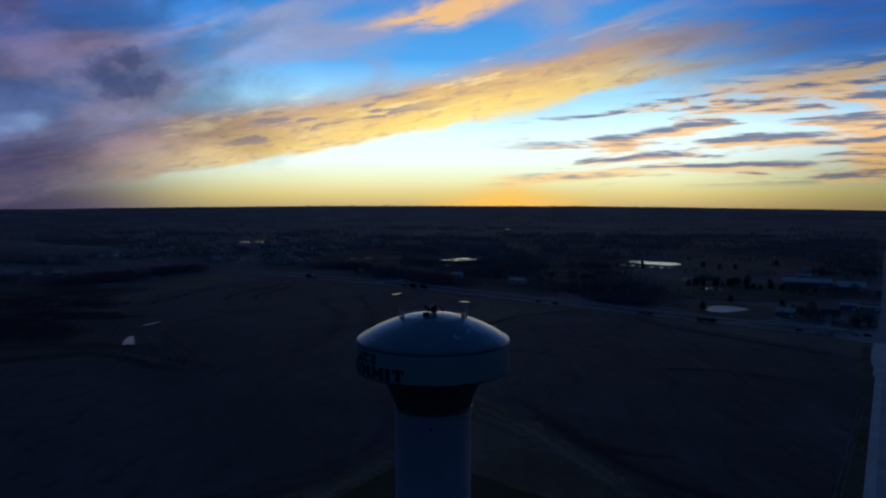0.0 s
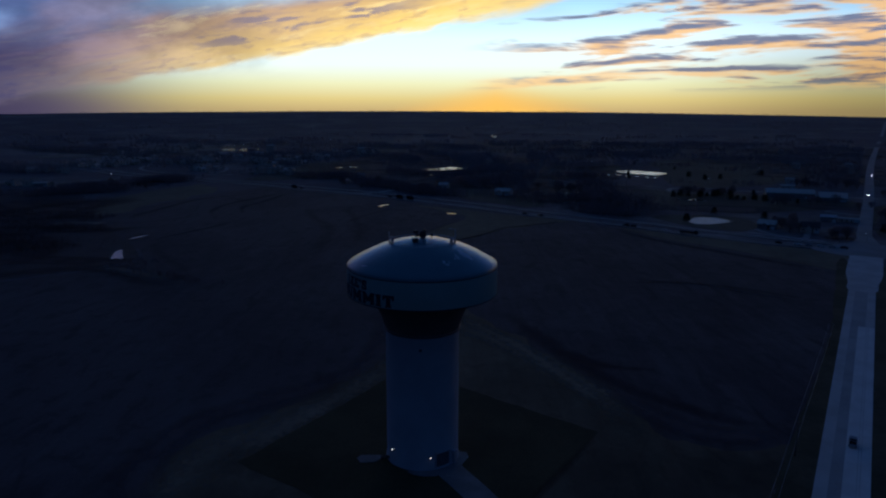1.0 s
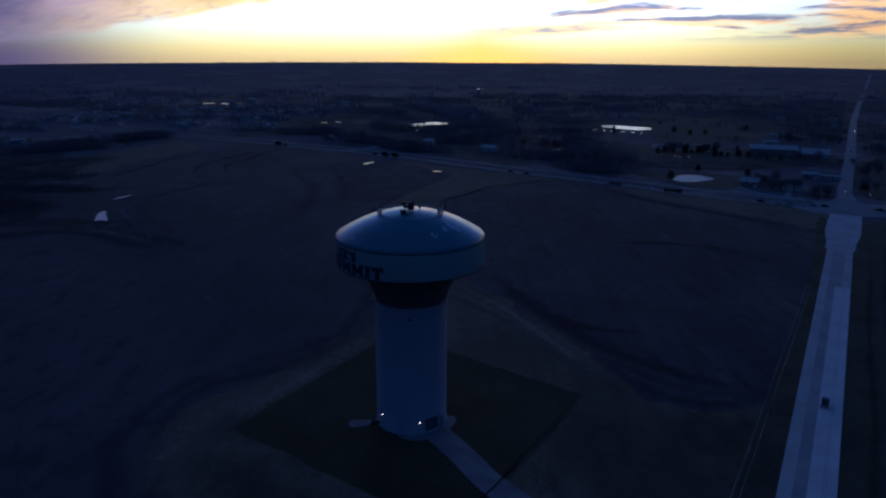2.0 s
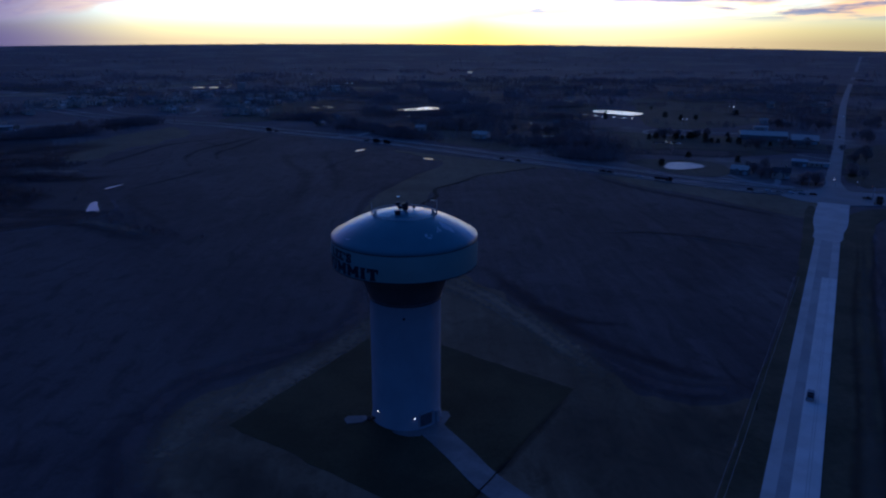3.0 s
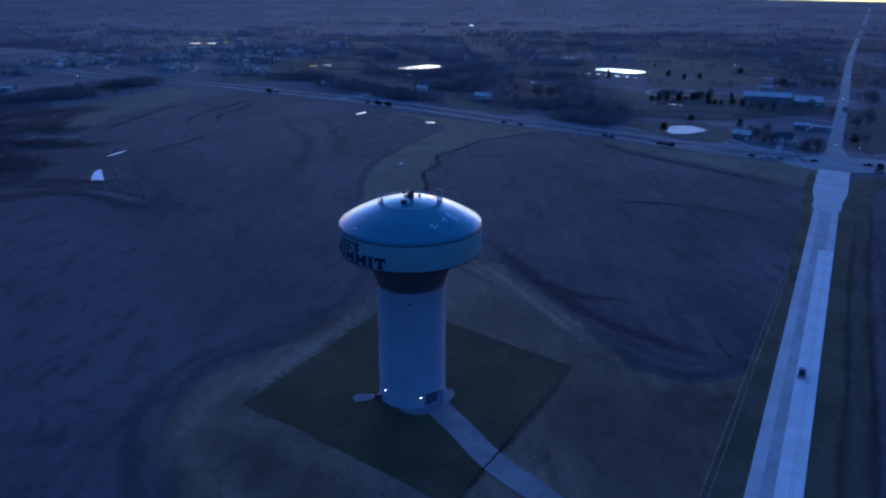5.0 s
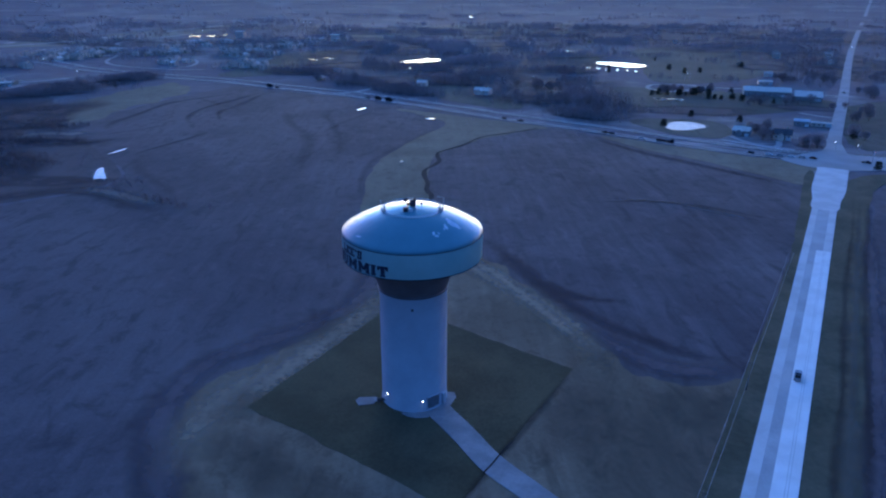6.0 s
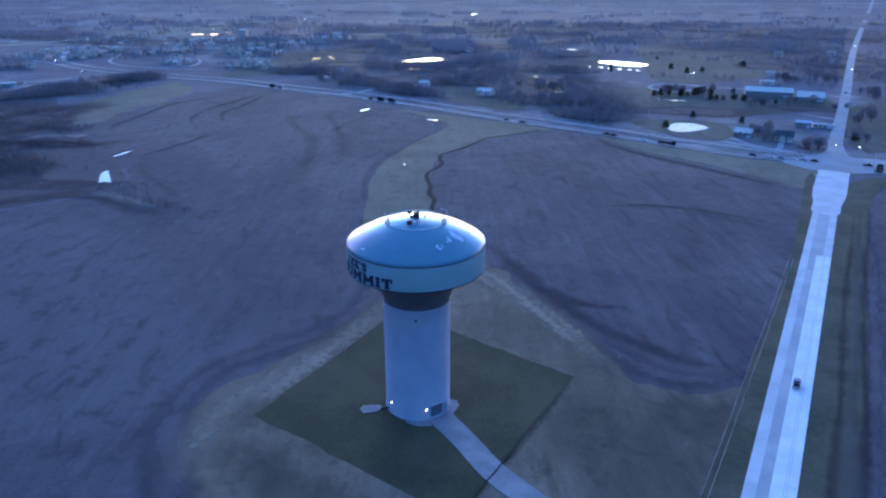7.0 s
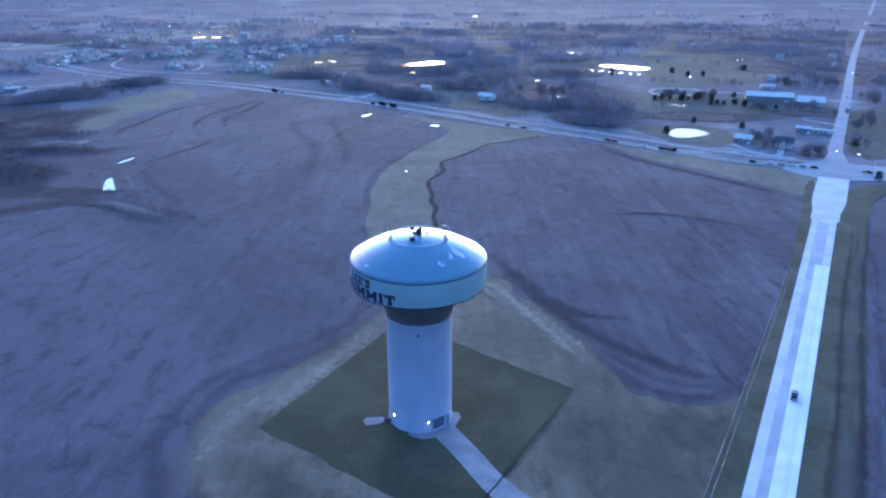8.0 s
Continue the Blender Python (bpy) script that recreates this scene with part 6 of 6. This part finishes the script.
def build_car(name, label, mat, truck=False, lights=False, group="", category="car"):
    """A car about 4.6 m long that faces along y."""
    car = thing(name, label, category, group=group)
    ln, wd = (5.4, 1.95) if truck else (4.6, 1.82)
    half = ln / 2
    if truck:
        side = [(-half, 0.5), (-half, 1.12), (-0.35, 1.12), (-0.2, 1.85), (0.95, 1.85), (1.5, 1.18), (half - 0.1, 1.08), (half, 0.5)]
    else:
        side = [(-half, 0.45), (-half + 0.05, 0.98), (-1.75, 1.04), (-1.0, 1.46), (0.45, 1.48), (1.15, 1.0), (half - 0.15, 0.84), (half, 0.45)]
    bm = bmesh.new()
    sect = []
    for x, narrow in ((-wd / 2, 0.0), (wd / 2, 0.0)):
        sect.append([bm.verts.new((x * (0.84 if z > 1.2 else 1.0), y, z)) for y, z in side])
    n = len(side)
    bm.faces.new(sect[0]), bm.faces.new(sect[1][::-1])
    for i in range(n):
        bm.faces.new((sect[0][(i + 1) % n], sect[0][i], sect[1][i], sect[1][(i + 1) % n]))
    bmesh.ops.recalc_face_normals(bm, faces=bm.faces)
    bmesh.ops.bevel(bm, geom=list(bm.edges), offset=0.07, segments=2, affect="EDGES", profile=0.6)
    body = part("body", bm, mat, car)
    bm = bmesh.new()
    if truck:
        box(bm, (0, -1.5, 1.10), (1.6, 2.1, 0.08), 0, 0.02)
        part("cargo_bed", bm, M_CARGLASS, body, "dark open cargo bed")
    panes = [((0, 0.84, 1.25), (1.4, 0.5, 0.40)), ((0, -1.42, 1.26), (1.35, 0.45, 0.30))] if not truck else [((0, 1.24, 1.52), (1.5, 0.45, 0.5)), ((0, -0.24, 1.5), (1.45, 0.16, 0.45))]
    for c, s in panes:
        bm = bmesh.new()
        box(bm, c, s, 0, 0.05)
        part("window", bm, M_CARGLASS, body)
    for sx in (-1, 1):
        bm = bmesh.new()
        box(bm, (sx * wd * 0.435, -0.28 if not truck else 0.35, 1.24 if not truck else 1.5), (0.10, 1.3 if not truck else 0.9, 0.32), 0, 0.03)
        part("side_window", bm, M_CARGLASS, body)
        for sy in (-1, 1):
            y = sy * ln * 0.31
            bm = bmesh.new()
            tube(bm, (sx * (wd / 2 - 0.22), y, 0.34), (sx * (wd / 2 + 0.01), y, 0.34), 0.34, 0.34, 16)
            wh = part("wheel", bm, M_TYRE, car)
            bm = bmesh.new()
            tube(bm, (sx * (wd / 2 - 0.02), y, 0.34), (sx * (wd / 2 + 0.025), y, 0.34), 0.20, 0.18, 12)
            part("rim", bm, M_GALV, wh)
        bm = bmesh.new()
        box(bm, (sx * wd * 0.36, half - 0.02, 0.68), (0.36, 0.10, 0.16), 0, 0.03)
        part("headlight", bm, M_HEAD if lights else M_GLASS, car)
        bm = bmesh.new()
        box(bm, (sx * wd * 0.40, -half + 0.02, 0.82), (0.24, 0.10, 0.2), 0, 0.03)
        part("tail_light", bm, M_RED if lights else P_TAIL, car)
    return car


def build_lorry(name, label, ln, mat, tall=2.6):
    """A lorry that faces along y, ln metres long, with a load tall metres high."""
    lorry = thing(name, label, "truck", group="highway lorries")
    half, cab = ln / 2, 2.1
    part("cargo_box", box(bmesh.new(), (0, -cab / 2 - 0.1, 1.05 + tall / 2), (2.5, ln - cab - 0.3, tall), 0, 0.06), mat, lorry)
    part("chassis", box(bmesh.new(), (0, -0.1, 0.85), (1.1, ln - 0.5, 0.3), 0, 0.04), M_DARKMETAL, lorry)
    bm = bmesh.new()
    side = [(half - cab, 0.6), (half - cab, 2.9), (half - 0.75, 2.9), (half - 0.3, 1.9), (half, 1.75), (half, 0.6)]
    skin = [[bm.verts.new((x, y, z)) for y, z in side] for x in (-1.15, 1.15)]
    bm.faces.new(skin[0]), bm.faces.new(skin[1][::-1])
    for i in range(6):
        bm.faces.new((skin[0][(i + 1) % 6], skin[0][i], skin[1][i], skin[1][(i + 1) % 6]))
    bmesh.ops.recalc_face_normals(bm, faces=bm.faces)
    bmesh.ops.bevel(bm, geom=list(bm.edges), offset=0.08, segments=2, affect="EDGES", profile=0.6)
    body = part("cab", bm, mat, lorry)
    part("windscreen", box(bmesh.new(), (0, half - 0.5, 2.4), (1.95, 0.22, 0.75), 0, 0.04), M_CARGLASS, body)
    for sx in (-1, 1):
        part("side_window", box(bmesh.new(), (sx * 1.13, half - 1.25, 2.35), (0.10, 0.8, 0.6), 0, 0.03), M_CARGLASS, body)
        part("headlight", box(bmesh.new(), (sx * 0.85, half - 0.02, 0.95), (0.34, 0.10, 0.2), 0, 0.03), M_GLASS, lorry)
        part("tail_light", box(bmesh.new(), (sx * 0.95, -half + 0.06, 1.1), (0.26, 0.10, 0.2), 0, 0.03), P_TAIL, lorry)
        for y in (half - 1.2, -half + 1.1, -half + 2.3) + ((half - 3.4,) if ln > 10 else ()):
            wh = part("wheel", tube(bmesh.new(), (sx * 0.85, y, 0.5), (sx * 1.2, y, 0.5), 0.5, 0.5, 16), M_TYRE, lorry)
            part("rim", tube(bmesh.new(), (sx * 1.17, y, 0.5), (sx * 1.215, y, 0.5), 0.28, 0.25, 12), M_GALV, wh)
    return lorry


HEADING = -math.degrees(math.atan2(ROAD.x, ROAD.y))
P_DARK, P_WHITE, P_SILVER, P_RED = paint("dark_car_paint", (0.02, 0.022, 0.028)), paint("white_car_paint", (0.6, 0.6, 0.6)), paint("silver_car_paint", (0.3, 0.31, 0.33)), paint("red_car_paint", (0.07, 0.015, 0.015))
place(build_car("pickup_truck", "silver pickup truck with a dark open bed on the road", P_SILVER, True, category="truck"), *on_road(37, 1.05), HEADING, 0.31).scale = (1 / UNIT,) * 3
place(build_car("car", "car with lit headlights on the far road", P_DARK, False, True), 327, 416, HEADING + 180, 0.24).scale = (1 / UNIT,) * 3
queue = [build_car("car", "dark car on the highway", P_DARK, group="highway cars"), build_car("car", "red car waiting in the highway queue", P_RED, group="highway cars"), build_car("car", "silver car waiting in the highway queue", P_SILVER, group="highway cars"),
         build_car("pickup_truck", "dark pickup truck on the highway", P_DARK, True, group="highway cars", category="truck"), build_car("car", "white car waiting in the highway queue", P_WHITE, group="highway cars"),
         build_lorry("box_truck", "dark box truck standing on the highway", 7.4, P_DARK), build_lorry("flatbed_truck", "long dark flatbed truck standing on the highway", 13.0, P_DARK, 0.7)]
CARS = [(0, 169.5, 213), (4, 177, 209.5), (2, 181.5, 207.2), (4, 186, 205), (2, 190.5, 203), (1, 195, 201), (5, -122, 444.5), (3, -115, 439), (3, -38, 386.5), (5, -30, 380), (5, -22, 374), (0, 54, 306), (3, 63, 298), (3, 107, 263.5), (0, 110.5, 260.5), (6, 134, 239), (4, 124, 248), (3, 216, 192)]
seen_kind = set()
for k, x, y in CARS:
    src = queue[k]
    head = -math.degrees(math.atan2(0.75, -0.66))
    if k in seen_kind:
        copy_thing(src, pose(x - 3.4, y + 2.5, 0.26, 0, 0, head))
    else:
        seen_kind.add(k)
        src.matrix_basis = pose(x - 3.4, y + 2.5, 0.26, 0, 0, head) @ Matrix.Scale(1 / UNIT, 4)


# ---- poles, wires and lamps ----
WIRE_A, WIRE_B = Vector((48.6, -34.4)), Vector((110.2, 63.2))
wd = (WIRE_B - WIRE_A).normalized()
wn = Vector((wd.y, -wd.x))
POLE_AT = [WIRE_A - wd * 62, WIRE_A - wd * 5, WIRE_A + wd * 41, WIRE_A + wd * 115]


def utility_pole(x, y):
    po = thing("utility_pole", "weathered wooden utility pole beside the field", "utility pole", pose(x, y, 0), "roadside utility poles")
    part("shaft", tube(bmesh.new(), (0, 0, -0.3), (0, 0, 7.2), 0.15, 0.10, 8), M_WOOD, po)
    bm = bmesh.new()
    box(bm, (0, 0, 6.75), (1.3, 0.1, 0.12), -math.degrees(math.atan2(wn.y, -wn.x)) + 180, 0.02)
    part("crossarm", bm, M_WOOD, po)
    for s in (-0.55, 0.55):
        part("insulator", tube(bmesh.new(), (wn.x * s, wn.y * s, 6.8), (wn.x * s, wn.y * s, 7.0), 0.05, 0.03, 8), M_GALV, po)


for p in POLE_AT:
    utility_pole(p.x, p.y)
for s in (-0.55, 0.55):
    bm = bmesh.new()
    for a, b in zip(POLE_AT, POLE_AT[1:]):
        pts = []
        for k in range(13):
            t = k / 12
            q = a.lerp(b, t) + wn * s
            pts.append((q.x, q.y, 7.0 - 4 * t * (1 - t) * 0.55))
        for p, q in zip(pts, pts[1:]):
            tube(bm, p, q, 0.026, None, 5, False)
    tagged(part("power_line", bm, M_WIRE), "thin bright power line strung between wooden poles", "power line", "roadside power lines")


def street_lamp(x, y, h, arm, label, glow):
    lp = thing("street_lamp", label, "street lamp", pose(x, y, land(x, y)), "street lamps")
    part("pole", tube(bmesh.new(), (0, 0, -0.2), (0, 0, h), 0.12, 0.07, 8), M_GALV, lp)
    part("arm", tube(bmesh.new(), (0, 0, h - 0.1), (arm, 0, h + 0.25), 0.05, 0.04, 6), M_GALV, lp)
    bm = bmesh.new()
    box(bm, (arm, 0, h + 0.25), (0.75, 0.32, 0.16), 0, 0.04)
    head = part("head", bm, M_DARKMETAL, lp)
    bm = bmesh.new()
    box(bm, (arm, -0.05, h + 0.13), (0.55, 0.34, 0.14), 0, 0.03)
    part("lens", bm, glow, head)


# first two poles are added in place of car headlights on the far road
for x, y, h, glow in ((516, 732, 8.0, M_LAMP), (379, 500, 8.0, M_LAMP), (214, 224, 4.0, M_LAMP_DIM), (222, 217, 4.0, M_LAMP_DIM)):
    street_lamp(x, y, h, -1.0, "lit lamp on a steel pole", glow)


FAR_LAMPS = [(-385, 598), (-368, 583), (-305, 502), (-410, 744), (-363, 1016), (-348, 1003), (-339, 1016), (-329, 1016), (-323, 1043), (-460, 1156), (-242, 1295), (-226, 1294), (325, 622), (330, 622), (230, 496), (234, 495)]
for x, y in FAR_LAMPS:
    street_lamp(x, y, 6.0, 0.8, "distant lit lamp among the houses", M_LAMP_MID)


def traffic_signal(x, y, rz):
    sg = thing("traffic_signal", "steel traffic signal mast at the crossing", "traffic signal", pose(x, y, 0.1, 0, 0, rz), "crossing signals")
    part("pole", tube(bmesh.new(), (0, 0, -0.2), (0, 0, 6.2), 0.16, 0.12, 10), M_GALV, sg)
    part("arm", tube(bmesh.new(), (0, 0, 5.9), (5.5, 0, 6.2), 0.09, 0.06, 8), M_GALV, sg)
    for k in (2.6, 5.0):
        bm = bmesh.new()
        box(bm, (k, 0, 5.5), (0.4, 0.3, 1.1), 0, 0.05)
        hd = part("signal_head", bm, M_DARKMETAL, sg)
        bm = bmesh.new()
        tube(bm, (k, -0.17, 5.85), (k, -0.2, 5.85), 0.13, 0.13, 12)
        part("red_lens", bm, M_RED, hd)


traffic_signal(199, 222, -150)
traffic_signal(213.5, 192, 60)

# weathered fence along the east ditch
fence = thing("field_fence", "thin wire fence with wooden posts along the ditch", "fence")
fm = bmesh.new()
tube(fm, (0, 0, -0.2), (0, 0, 1.0), 0.06, 0.05, 6)
fpost = part("post", fm, M_WOOD, fence)
line = spline([(100, -8), (128, 38), (152, 78), (176, 118)], False, 5)
for i, p in enumerate(line):
    ob = fpost if i == 0 else new("post", fpost.data)
    ob.parent = fence
    ob.location = (p.x, p.y, 0.2)
for h in (0.5, 0.95):
    bm = bmesh.new()
    for p, q in zip(line, line[1:]):
        tube(bm, (p.x, p.y, 0.2 + h), (q.x, q.y, 0.2 + h), 0.015, None, 4, False)
    part("wire", bm, M_GALV, fence)

# ---- true size ----
for ob in list(scene.objects):
    if ob.parent is None and ob.type in {"MESH", "EMPTY"}:
        ob.matrix_basis = Matrix.Scale(UNIT, 4) @ ob.matrix_basis
